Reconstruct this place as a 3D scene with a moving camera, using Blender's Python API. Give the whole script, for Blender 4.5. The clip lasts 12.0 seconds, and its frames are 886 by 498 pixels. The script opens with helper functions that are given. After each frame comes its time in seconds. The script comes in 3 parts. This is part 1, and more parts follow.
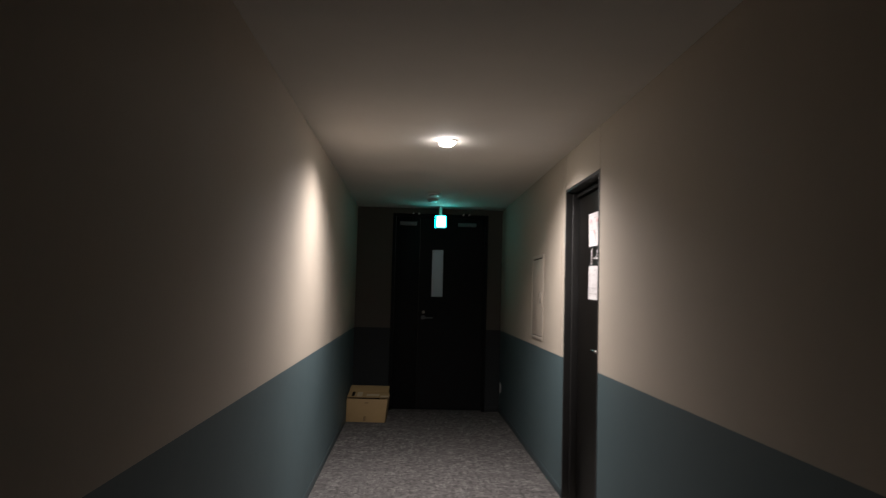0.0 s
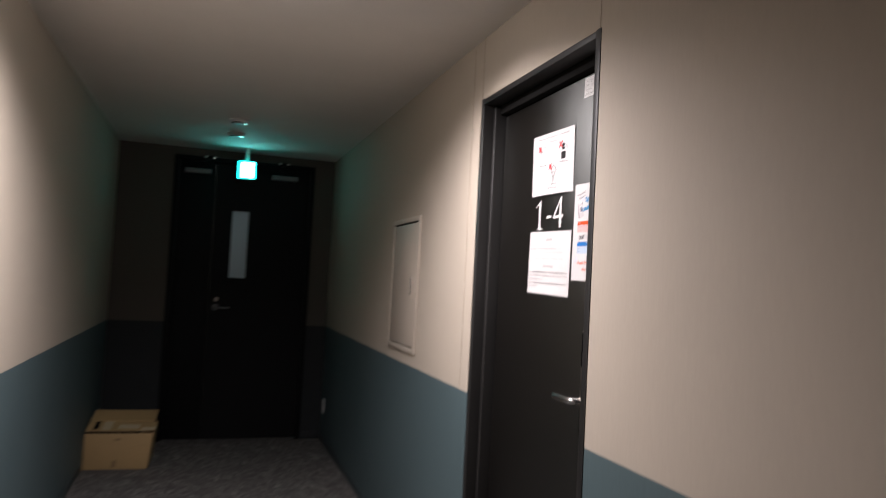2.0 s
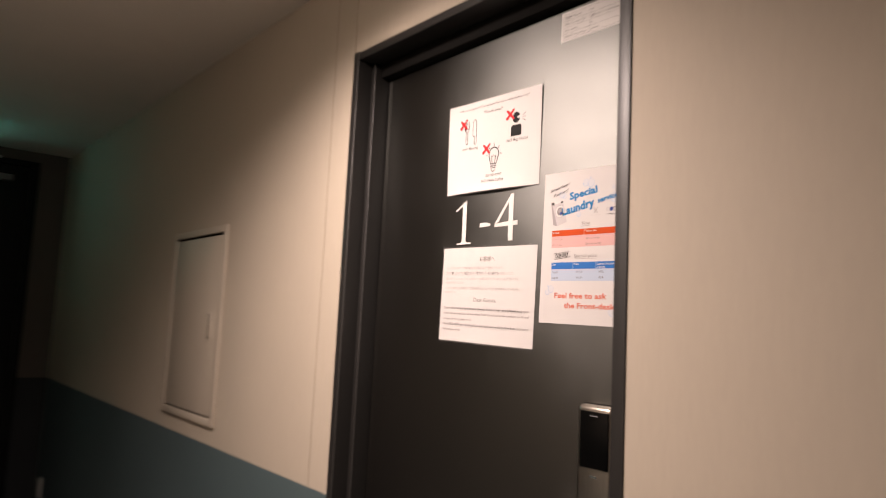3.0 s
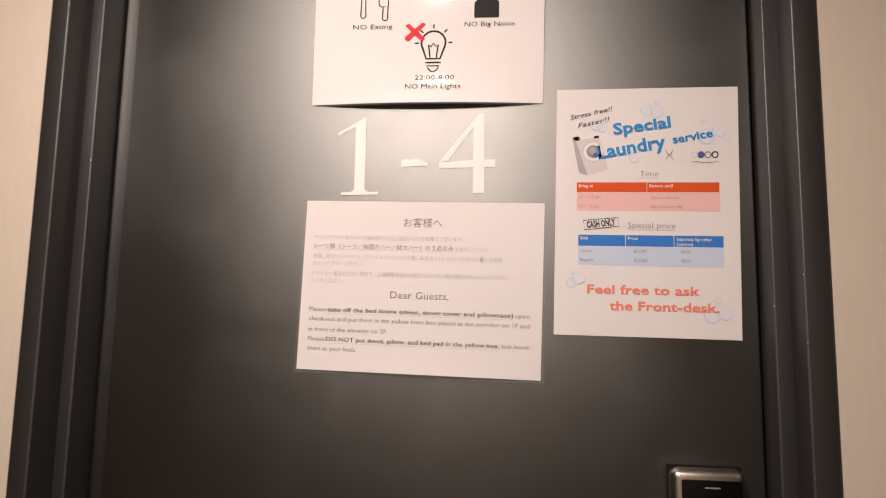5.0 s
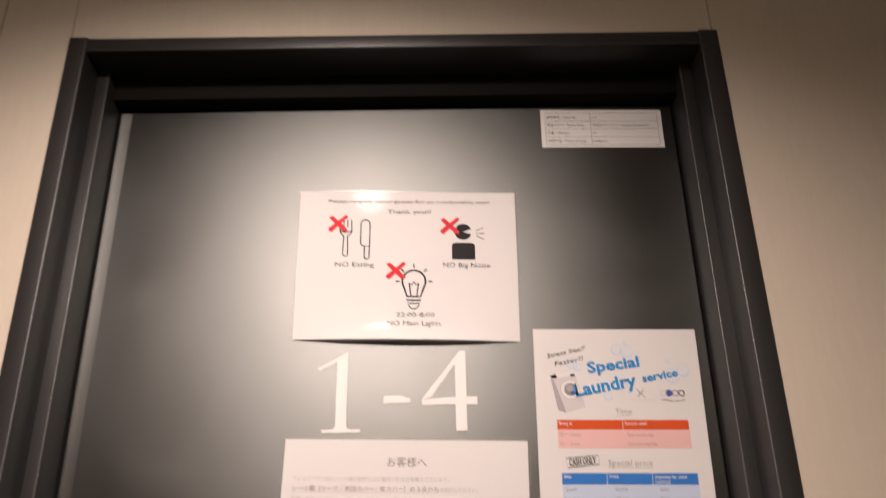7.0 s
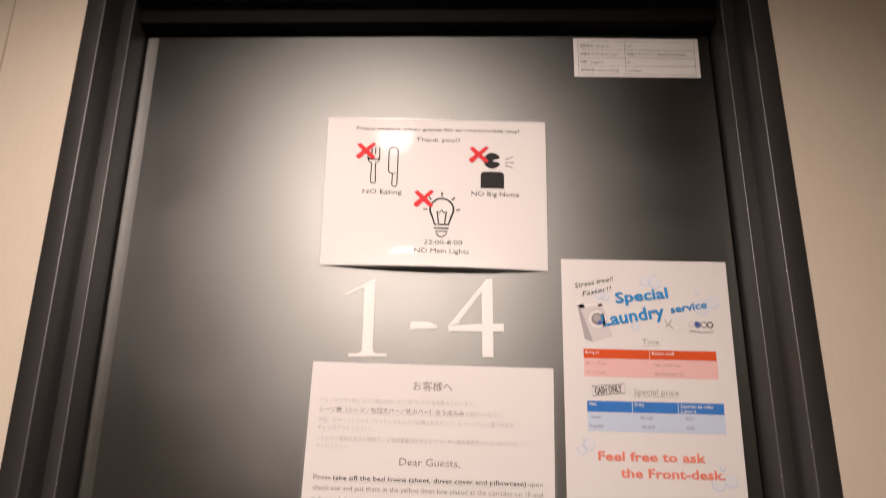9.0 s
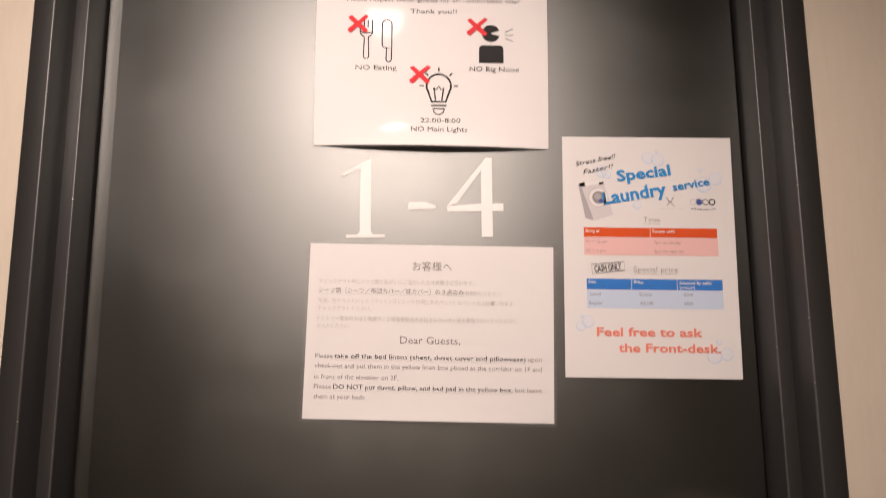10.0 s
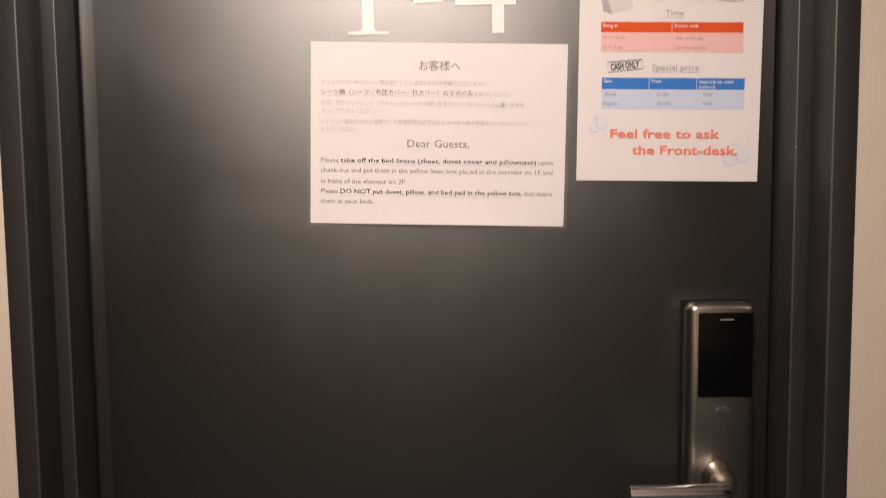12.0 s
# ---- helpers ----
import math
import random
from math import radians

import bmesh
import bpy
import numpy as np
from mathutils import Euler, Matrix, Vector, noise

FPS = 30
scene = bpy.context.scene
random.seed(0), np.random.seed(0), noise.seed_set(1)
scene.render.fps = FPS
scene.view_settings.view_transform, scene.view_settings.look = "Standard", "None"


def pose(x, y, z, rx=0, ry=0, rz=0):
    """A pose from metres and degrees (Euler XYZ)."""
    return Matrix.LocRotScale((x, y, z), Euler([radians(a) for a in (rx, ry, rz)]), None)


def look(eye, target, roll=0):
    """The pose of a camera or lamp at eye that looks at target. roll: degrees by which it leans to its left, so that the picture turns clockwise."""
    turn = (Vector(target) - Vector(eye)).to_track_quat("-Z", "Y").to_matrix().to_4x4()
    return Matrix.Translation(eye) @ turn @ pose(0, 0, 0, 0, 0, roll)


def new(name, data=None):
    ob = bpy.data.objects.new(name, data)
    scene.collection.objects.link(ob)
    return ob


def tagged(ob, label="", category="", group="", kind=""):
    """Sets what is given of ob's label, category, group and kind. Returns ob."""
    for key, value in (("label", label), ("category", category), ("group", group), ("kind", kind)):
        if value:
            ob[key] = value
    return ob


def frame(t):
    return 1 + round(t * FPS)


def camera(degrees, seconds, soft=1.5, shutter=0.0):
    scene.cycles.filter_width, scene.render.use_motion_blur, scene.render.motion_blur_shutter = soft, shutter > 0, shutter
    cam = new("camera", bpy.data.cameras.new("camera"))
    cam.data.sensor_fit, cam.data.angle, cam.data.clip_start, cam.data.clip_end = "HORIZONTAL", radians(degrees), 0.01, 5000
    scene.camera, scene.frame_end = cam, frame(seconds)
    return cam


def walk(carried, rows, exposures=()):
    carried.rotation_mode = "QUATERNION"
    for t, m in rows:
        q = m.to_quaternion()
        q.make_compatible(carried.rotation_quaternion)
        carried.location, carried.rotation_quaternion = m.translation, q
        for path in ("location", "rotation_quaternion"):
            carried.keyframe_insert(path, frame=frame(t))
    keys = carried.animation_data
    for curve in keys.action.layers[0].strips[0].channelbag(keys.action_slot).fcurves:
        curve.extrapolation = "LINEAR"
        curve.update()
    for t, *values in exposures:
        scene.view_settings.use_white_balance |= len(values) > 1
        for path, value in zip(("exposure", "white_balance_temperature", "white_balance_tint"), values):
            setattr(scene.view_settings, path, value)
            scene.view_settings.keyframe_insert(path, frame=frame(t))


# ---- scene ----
cam = camera(63.6, 12.0, 1.1, 0.5)
PATH = [
    (0, (0.01, -0.042, 1.358), (0.097, 1.952, 1.479), 1.5),
    (0.5, (0.001, 0.557, 1.339), (0.035, 2.556, 1.395), 0.4),
    (1, (0.02, 1.118, 1.35), (0.158, 3.113, 1.36), 0.4),
    (1.5, (0.055, 1.663, 1.348), (0.357, 3.64, 1.34), 1.4),
    (2, (0.07, 2.208, 1.36), (0.696, 4.105, 1.452), 3.0),
    (2.5, (0.089, 2.725, 1.37), (0.948, 4.519, 1.583), 3.7),
    (3, (0.102, 3.212, 1.369), (1.352, 4.758, 1.585), 2.8),
    (3.2, (0.129, 3.402, 1.348), (1.489, 4.848, 1.595), 2.9),
    (4.8, (0.278, 4.156, 1.386), (2.218, 4.568, 1.648), 1.2),
    (5, (0.298, 4.196, 1.373), (2.257, 4.498, 1.637), 1.0),
    (5.5, (0.295, 4.311, 1.395), (2.283, 4.423, 1.578), 0.1),
    (6, (0.279, 4.35, 1.391), (2.264, 4.339, 1.634), -0.2),
    (6.5, (0.265, 4.323, 1.447), (2.196, 4.262, 1.965), -1.4),
    (7, (0.246, 4.311, 1.449), (2.112, 4.297, 2.168), -1.0),
    (7.2, (0.244, 4.309, 1.442), (2.092, 4.329, 2.205), -0.5),
    (8.8, (0.259, 4.322, 1.418), (2.146, 4.365, 2.08), 0.5),
    (9, (0.265, 4.324, 1.416), (2.171, 4.362, 2.021), 0.5),
    (9.5, (0.277, 4.331, 1.414), (2.225, 4.348, 1.865), 0.0),
    (10, (0.287, 4.335, 1.401), (2.261, 4.345, 1.723), -0.3),
    (10.5, (0.295, 4.332, 1.392), (2.286, 4.359, 1.581), -0.4),
    (11, (0.302, 4.34, 1.384), (2.3, 4.357, 1.456), -0.5),
    (11.5, (0.307, 4.336, 1.373), (2.306, 4.365, 1.349), -0.5),
    (12, (0.31, 4.341, 1.367), (2.305, 4.365, 1.226), -0.6),
]
EXPOSURE = [(0, -0.26, 6500, 10), (1.2, -0.17, 6550, 11), (2.0, -0.07, 6350, 14), (2.5, -0.2, 7350, 17), (3.0, -0.38, 7800, 21), (4.8, -0.72, 7500, 18), (7.2, -0.75, 7500, 18), (10.5, -0.70, 7500, 18), (12, -0.62, 7550, 18)]
walk(cam, [(t, look(eye, target, roll)) for t, eye, target, roll in PATH], EXPOSURE)

# ---- plan, in metres: x across the corridor, y along it ----
LEFT, RIGHT = -0.625, 1.062          # wall faces
BACK, END = -4.0, 8.25               # end wall faces
CEIL, DADO = 2.33, 0.936
LEAF = 1.150                         # face of the room door
LAMP = (0.216, 4.50)

# ---- world and light ----
world = bpy.data.worlds.new("world")
world.use_nodes = True
world.node_tree.nodes["Background"].inputs[0].default_value = (0.01, 0.01, 0.012, 1)
world.node_tree.nodes["Background"].inputs[1].default_value = 0.1
scene.world = world


def downlight_beam(name, at, watts, size, broad):
    """The light of a ceiling lamp, straight down, fading evenly towards the sides; size: degrees along the corridor,
    broad: how much wider its cone is stretched across to fit the light on walls and door.
    """
    data = bpy.data.lights.new(name, "SPOT")
    data.energy, data.color, data.spot_size, data.spot_blend, data.shadow_soft_size = watts, (1.0, 0.93, 0.93), radians(size), 1.0, 0.05
    ob = new(name, data)
    ob.location, ob.scale = at, (broad, 1, 1)
    return ob


downlight_beam("downlight_beam", (LAMP[0], LAMP[1], CEIL - 0.045), 258, 153, 2.2)
downlight_beam("downlight_beam_behind", (LAMP[0], -2.8, CEIL - 0.045), 1.2, 150, 2.25)


# ---- materials ----
def material(name, colour, rough=0.6, metal=0.0, spec=0.5, coat=0.0, coat_rough=0.1, ior=1.5):
    m = bpy.data.materials.new(name)
    m.use_nodes = True
    p = m.node_tree.nodes["Principled BSDF"]
    p.inputs["Base Color"].default_value = (*colour, 1)
    p.inputs["Roughness"].default_value = rough
    p.inputs["Metallic"].default_value = metal
    p.inputs["Specular IOR Level"].default_value = spec
    p.inputs["IOR"].default_value = ior
    p.inputs["Coat Weight"].default_value = coat
    p.inputs["Coat Roughness"].default_value = coat_rough
    return m


def node(m, kind, **values):
    n = m.node_tree.nodes.new(kind)
    for key, value in values.items():
        n.inputs[key.replace("_", " ")].default_value = value
    return n


def place(m, scale=(1, 1, 1)):
    tree = m.node_tree
    coord = tree.nodes.new("ShaderNodeTexCoord")
    mapping = tree.nodes.new("ShaderNodeMapping")
    mapping.inputs["Scale"].default_value = scale
    tree.links.new(coord.outputs["Object"], mapping.inputs["Vector"])
    return mapping.outputs["Vector"]


def ramp(m, source, low, high, a, b):
    n = m.node_tree.nodes.new("ShaderNodeMapRange")
    n.inputs["From Min"].default_value, n.inputs["From Max"].default_value = low, high
    n.inputs["To Min"].default_value, n.inputs["To Max"].default_value = a, b
    m.node_tree.links.new(source, n.inputs["Value"])
    return n.outputs["Result"]


def blend(m, factor, a, b):
    n = m.node_tree.nodes.new("ShaderNodeMix")
    n.data_type = "RGBA"
    for socket, value in ((n.inputs[6], a), (n.inputs[7], b)):
        if isinstance(value, tuple):
            socket.default_value = (*value, 1)
        else:
            m.node_tree.links.new(value, socket)
    m.node_tree.links.new(factor, n.inputs[0])
    return n.outputs[2]


def bump(m, source, strength, distance):
    n = m.node_tree.nodes.new("ShaderNodeBump")
    n.inputs["Strength"].default_value, n.inputs["Distance"].default_value = strength, distance
    m.node_tree.links.new(source, n.inputs["Height"])
    m.node_tree.links.new(n.outputs["Normal"], m.node_tree.nodes["Principled BSDF"].inputs["Normal"])


def surface(name, colour, rough, grain, grain_scale, stretch=(1, 1, 1), mottle=0.06, depth=0.0004, **more):
    """A colour with a broad mottle, a fine grain and a fine relief."""
    m = material(name, colour, rough, **more)
    links, p = m.node_tree.links, m.node_tree.nodes["Principled BSDF"]
    broad = node(m, "ShaderNodeTexNoise", Scale=1.7, Detail=4.0, Roughness=0.6)
    fine = node(m, "ShaderNodeTexNoise", Scale=grain_scale, Detail=3.0, Roughness=0.6)
    links.new(place(m), broad.inputs["Vector"])
    links.new(place(m, stretch), fine.inputs["Vector"])
    dark = tuple(c * (1 - mottle) for c in colour)
    light = tuple(min(1, c * (1 + mottle)) for c in colour)
    first = blend(m, ramp(m, broad.outputs["Fac"], 0.3, 0.7, 0, 1), dark, light)
    second = blend(m, ramp(m, fine.outputs["Fac"], 0.3, 0.7, 0, grain), first, tuple(c * 0.6 for c in colour))
    links.new(second, p.inputs["Base Color"])
    links.new(ramp(m, broad.outputs["Fac"], 0.3, 0.7, rough - 0.05, rough + 0.05), p.inputs["Roughness"])
    bump(m, fine.outputs["Fac"], 0.4, depth)
    return m


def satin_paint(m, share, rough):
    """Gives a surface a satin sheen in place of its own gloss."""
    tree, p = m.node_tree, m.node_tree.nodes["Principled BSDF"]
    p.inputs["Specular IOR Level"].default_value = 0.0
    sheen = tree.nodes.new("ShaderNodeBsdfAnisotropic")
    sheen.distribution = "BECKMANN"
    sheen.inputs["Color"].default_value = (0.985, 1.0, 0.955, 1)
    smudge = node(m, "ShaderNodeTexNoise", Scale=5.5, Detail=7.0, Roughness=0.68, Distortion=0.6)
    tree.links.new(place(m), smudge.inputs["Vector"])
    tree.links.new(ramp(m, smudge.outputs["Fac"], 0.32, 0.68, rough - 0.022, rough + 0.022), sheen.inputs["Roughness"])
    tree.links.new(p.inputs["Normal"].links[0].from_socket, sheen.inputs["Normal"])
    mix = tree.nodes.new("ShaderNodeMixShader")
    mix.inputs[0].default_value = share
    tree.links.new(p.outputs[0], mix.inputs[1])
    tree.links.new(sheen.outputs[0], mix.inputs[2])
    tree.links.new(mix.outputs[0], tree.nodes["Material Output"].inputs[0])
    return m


cream = surface("cream_wallpaper", (0.425, 0.366, 0.295), 0.75, 0.10, 170, (1, 1, 0.14), 0.035, 0.0005)
teal = surface("grey_green_wallpaper", (0.067, 0.102, 0.109), 0.62, 0.18, 150, (1, 1, 0.10), 0.05, 0.0005)
ceiling_white = surface("ceiling_paper", (0.70, 0.665, 0.615), 0.8, 0.08, 180, (1, 1, 1), 0.04, 0.0006)
end_paper = surface("dimmed_end_wall_paper", (0.098, 0.083, 0.070), 0.8, 0.10, 170, (1, 1, 0.14), 0.04, 0.0005)
end_dado = surface("dimmed_end_dado_paper", (0.011, 0.014, 0.016), 0.7, 0.15, 150, (1, 1, 0.10), 0.05, 0.0005)
skirting = surface("skirting_vinyl", (0.050, 0.072, 0.078), 0.5, 0.1, 120)
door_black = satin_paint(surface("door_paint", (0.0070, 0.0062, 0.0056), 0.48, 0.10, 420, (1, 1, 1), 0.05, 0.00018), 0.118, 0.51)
frame_black = surface("frame_paint", (0.0155, 0.0145, 0.0136), 0.42, 0.10, 300, (1, 1, 0.2), 0.08, 0.0001, spec=0.42)
edge_highlight = surface("frame_edge_highlight", (0.024, 0.0225, 0.021), 0.48, 0.3, 90, (1, 1, 0.15), 0.3, 0.0002, spec=0.6)
far_black = surface("far_door_paint", (0.0045, 0.0045, 0.0052), 0.6, 0.1, 300, spec=0.2)
beige_steel = surface("beige_enamel", (0.42, 0.365, 0.30), 0.5, 0.05, 200, (1, 1, 1), 0.04, 0.0001)
shadow_gap = material("rubber_and_shade_black", (0.006, 0.0055, 0.005), 0.9, spec=0.1)
steel = surface("brushed_steel", (0.42, 0.38, 0.33), 0.30, 0.25, 260, (1, 1, 0.04), 0.06, 0.0001, metal=1.0)
satin = surface("satin_steel", (0.86, 0.84, 0.81), 0.21, 0.10, 300, (0.3, 0.05, 1), 0.03, 0.00005, metal=1.0)
chrome = material("bright_chrome", (0.9, 0.9, 0.9), 0.06, 1.0)
black_gloss = material("black_glass", (0.002, 0.002, 0.002), 0.25, spec=0.12)
seam_tint = material("wallpaper_seam", (0.30, 0.25, 0.19), 0.8)
white_plastic = surface("white_plastic", (0.70, 0.69, 0.66), 0.4, 0.04, 90)
grey_plastic = surface("grey_metal", (0.16, 0.16, 0.165), 0.45, 0.1, 150)
card = surface("cardboard", (0.44, 0.295, 0.135), 0.75, 0.18, 150, (0.25, 1, 1), 0.10, 0.0004)
card_dark = surface("cardboard_print", (0.26, 0.17, 0.08), 0.75, 0.18, 150)
card_light = surface("packing_tape", (0.52, 0.42, 0.27), 0.4, 0.05, 60)
paper = surface("laminated_paper", (0.515, 0.492, 0.478), 0.7, 0.02, 60, (1, 1, 1), 0.012, 0.00003, spec=0.15, coat=0.012, coat_rough=0.06)
clear_film = material("laminating_film", (0.42, 0.41, 0.40), 0.22)
clear_film.node_tree.nodes["Principled BSDF"].inputs["Alpha"].default_value = 0.10
plain_card = surface("matt_card", (0.66, 0.64, 0.62), 0.6, 0.03, 90, (1, 1, 1), 0.02, 0.00005)
decal = surface("white_vinyl", (0.57, 0.55, 0.53), 0.6, 0.02, 90, (1, 1, 1), 0.015, 0.00003)


def ink(name, r, g, b):
    return material("ink_" + name, (r, g, b), 0.75, spec=0.1)


ink_black = ink("black", 0.02, 0.019, 0.019)
ink_soft = ink("soft_grey", 0.20, 0.18, 0.17)
ink_faint = ink("faint_grey", 0.385, 0.36, 0.345)
ink_red = ink("red", 0.50, 0.035, 0.04)
ink_blue = ink("blue", 0.022, 0.13, 0.37)
ink_sky = ink("sky_blue", 0.015, 0.18, 0.40)
ink_orange = ink("orange", 0.48, 0.065, 0.018)
ink_pink = ink("pink", 0.56, 0.34, 0.32)
ink_pale = ink("pale_blue", 0.37, 0.43, 0.52)
ink_coral = ink("coral", 0.60, 0.17, 0.12)
ink_bubble = ink("bubble_blue", 0.34, 0.42, 0.54)
ink_bubble_light = ink("bubble_light", 0.49, 0.49, 0.51)
ink_white = ink("white", 0.54, 0.515, 0.50)
ink_machine = ink("machine_grey", 0.44, 0.41, 0.41)
ink_machine_shade = ink("machine_shade", 0.29, 0.265, 0.27)
ink_navy = ink("navy", 0.05, 0.08, 0.25)


def carpet_material():
    """Loop pile in two greys, woven in short rows, with darker flecks."""
    m = material("grey_carpet", (0.1, 0.1, 0.1), 0.95, spec=0.1)
    links, p = m.node_tree.links, m.node_tree.nodes["Principled BSDF"]
    patch = node(m, "ShaderNodeTexNoise", Scale=7.0, Detail=6.0, Roughness=0.72)
    links.new(place(m, (1.6, 1.0, 1)), patch.inputs["Vector"])
    row = node(m, "ShaderNodeTexNoise", Scale=1.0, Detail=3.0, Roughness=0.6)
    links.new(place(m, (44, 4.0, 1)), row.inputs["Vector"])
    fleck = node(m, "ShaderNodeTexNoise", Scale=34.0, Detail=2.0, Roughness=0.5)
    links.new(place(m, (1.0, 0.55, 1)), fleck.inputs["Vector"])
    tuft = node(m, "ShaderNodeTexVoronoi", Scale=150.0)
    links.new(place(m, (1.6, 0.8, 1)), tuft.inputs["Vector"])
    worn = node(m, "ShaderNodeTexNoise", Scale=1.3, Detail=3.0)
    links.new(place(m), worn.inputs["Vector"])
    knot = node(m, "ShaderNodeTexVoronoi", Scale=36.0, Randomness=0.3)
    knot.distance = "CHEBYCHEV"
    links.new(place(m, (1.0, 0.8, 1)), knot.inputs["Vector"])
    grey = m.node_tree.nodes.new("ShaderNodeRGBToBW")
    links.new(knot.outputs["Color"], grey.inputs[0])
    base = blend(m, ramp(m, patch.outputs["Fac"], 0.38, 0.63, 0, 1), (0.115, 0.106, 0.101), (0.365, 0.342, 0.324))
    base = blend(m, ramp(m, row.outputs["Fac"], 0.36, 0.64, 0.0, 0.62), base, (0.120, 0.111, 0.106))
    base = blend(m, ramp(m, grey.outputs[0], 0.35, 0.80, 0.0, 0.60), base, (0.068, 0.063, 0.061))
    base = blend(m, ramp(m, fleck.outputs["Fac"], 0.53, 0.63, 0.0, 0.80), base, (0.045, 0.042, 0.041))
    base = blend(m, ramp(m, worn.outputs["Fac"], 0.3, 0.7, 0, 0.30), base, (0.16, 0.15, 0.144))
    base = blend(m, ramp(m, tuft.outputs["Distance"], 0.1, 0.7, 0, 0.6), base, (0.075, 0.07, 0.067))
    links.new(base, p.inputs["Base Color"])
    bump(m, tuft.outputs["Distance"], 0.7, 0.003)
    return m


carpet = carpet_material()


def glowing(name, colour, strength, base=(0.8, 0.8, 0.8)):
    m = material(name, base, 0.4)
    p = m.node_tree.nodes["Principled BSDF"]
    p.inputs["Emission Color"].default_value = (*colour, 1)
    p.inputs["Emission Strength"].default_value = strength
    return m


lamp_glow = glowing("lamp_diffuser", (1.0, 0.95, 0.9), 150)
lamp_glow_dim = glowing("lamp_diffuser_dim", (1.0, 0.95, 0.9), 3)
sign_white = glowing("exit_sign_white", (0.30, 1.0, 0.95), 13.0)
sign_green = glowing("exit_sign_green", (0.0, 0.85, 0.80), 23.0, (0.02, 0.5, 0.45))


def frosted():
    m = material("frosted_glass", (0.75, 0.8, 0.83), 0.55)
    tree = m.node_tree
    haze = tree.nodes.new("ShaderNodeBsdfTranslucent")
    haze.inputs["Color"].default_value = (0.75, 0.8, 0.83, 1)
    mix = tree.nodes.new("ShaderNodeMixShader")
    mix.inputs[0].default_value = 0.6
    tree.links.new(tree.nodes["Principled BSDF"].outputs[0], mix.inputs[1])
    tree.links.new(haze.outputs[0], mix.inputs[2])
    tree.links.new(mix.outputs[0], tree.nodes["Material Output"].inputs[0])
    return m


frosted_glass = frosted()


# ---- mesh helpers ----
def box(bm, x0, x1, y0, y1, z0, z1, bevel=0.0, segments=2, index=0, edge=-1):
    made = bmesh.ops.create_cube(bm, size=1)["verts"]
    bmesh.ops.scale(bm, vec=(x1 - x0, y1 - y0, z1 - z0), verts=made)
    bmesh.ops.translate(bm, vec=((x0 + x1) / 2, (y0 + y1) / 2, (z0 + z1) / 2), verts=made)
    faces = {f for v in made for f in v.link_faces}
    for f in faces:
        f.material_index = index
    if bevel:
        edges = list({e for v in made for e in v.link_edges})
        bmesh.ops.bevel(bm, geom=edges, offset=bevel, segments=segments, affect="EDGES", profile=0.5, material=edge)
    return bm


def boxed(*args, **more):
    return box(bmesh.new(), *args, **more)


def lathe(bm, centre, profile, steps=32, axis="z"):
    """Turns a profile of (radius, height) about an axis through the centre."""
    rings = []
    for r, h in profile:
        ring = []
        for i in range(steps):
            a = 2 * math.pi * i / steps
            p = Vector((r * math.cos(a), r * math.sin(a), h))
            if axis == "x":
                p = Vector((p.z, p.x, p.y))
            if axis == "y":
                p = Vector((p.x, p.z, p.y))
            ring.append(bm.verts.new(Vector(centre) + p))
        rings.append(ring)
    for a, b in zip(rings, rings[1:]):
        for i in range(steps):
            bm.faces.new((a[i], a[(i + 1) % steps], b[(i + 1) % steps], b[i]))
    bm.faces.new(rings[0][::-1])
    bm.faces.new(rings[-1])
    bmesh.ops.recalc_face_normals(bm, faces=bm.faces)
    return bm


def tube(bm, points, radius, steps=16, squash=1.0):
    """A round bar along points, with closed ends."""
    rings, n = [], len(points)
    for i, p in enumerate(points):
        p = Vector(p)
        way = (Vector(points[min(i + 1, n - 1)]) - Vector(points[max(i - 1, 0)])).normalized()
        side = way.cross(Vector((0, 0, 1))).normalized()
        up = side.cross(way)
        rings.append([bm.verts.new(p + radius * (math.cos(a) * side + squash * math.sin(a) * up))
                      for a in (2 * math.pi * k / steps for k in range(steps))])
    for a, b in zip(rings, rings[1:]):
        for i in range(steps):
            bm.faces.new((a[i], a[(i + 1) % steps], b[(i + 1) % steps], b[i]))
    bm.faces.new(rings[0][::-1])
    bm.faces.new(rings[-1])
    bmesh.ops.recalc_face_normals(bm, faces=bm.faces)
    return bm


def mesh_of(bm, name, mats, smooth=True):
    data = bpy.data.meshes.new(name)
    bm.to_mesh(data)
    bm.free()
    for m in mats if isinstance(mats, (list, tuple)) else [mats]:
        data.materials.append(m)
    if smooth:
        for f in data.polygons:
            f.use_smooth = max(abs(c) for c in f.normal) < 0.9995 or f.area < 2e-5
        data.set_sharp_from_angle(angle=radians(38))
    return data


def thing(name, bm, mats, label, category, kind="", group=""):
    ob = new(name, mesh_of(bm, name, mats) if bm else None)
    return tagged(ob, label, category, group, kind)


def part(name, bm, mats, parent, label=""):
    ob = new(name, mesh_of(bm, name, mats))
    ob.parent = parent
    return tagged(ob, label) if label else ob


# ---- structure ----
thing("floor", boxed(LEFT - 0.12, RIGHT + 0.16, BACK - 0.12, END + 1.6, -0.12, 0.0), carpet,
      "grey mottled loop-pile carpet along the corridor", "floor", "structure")
thing("ceiling", boxed(LEFT - 0.12, RIGHT + 0.16, BACK - 0.12, END + 1.6, CEIL, CEIL + 0.12), ceiling_white,
      "plain off-white corridor ceiling", "ceiling", "structure")


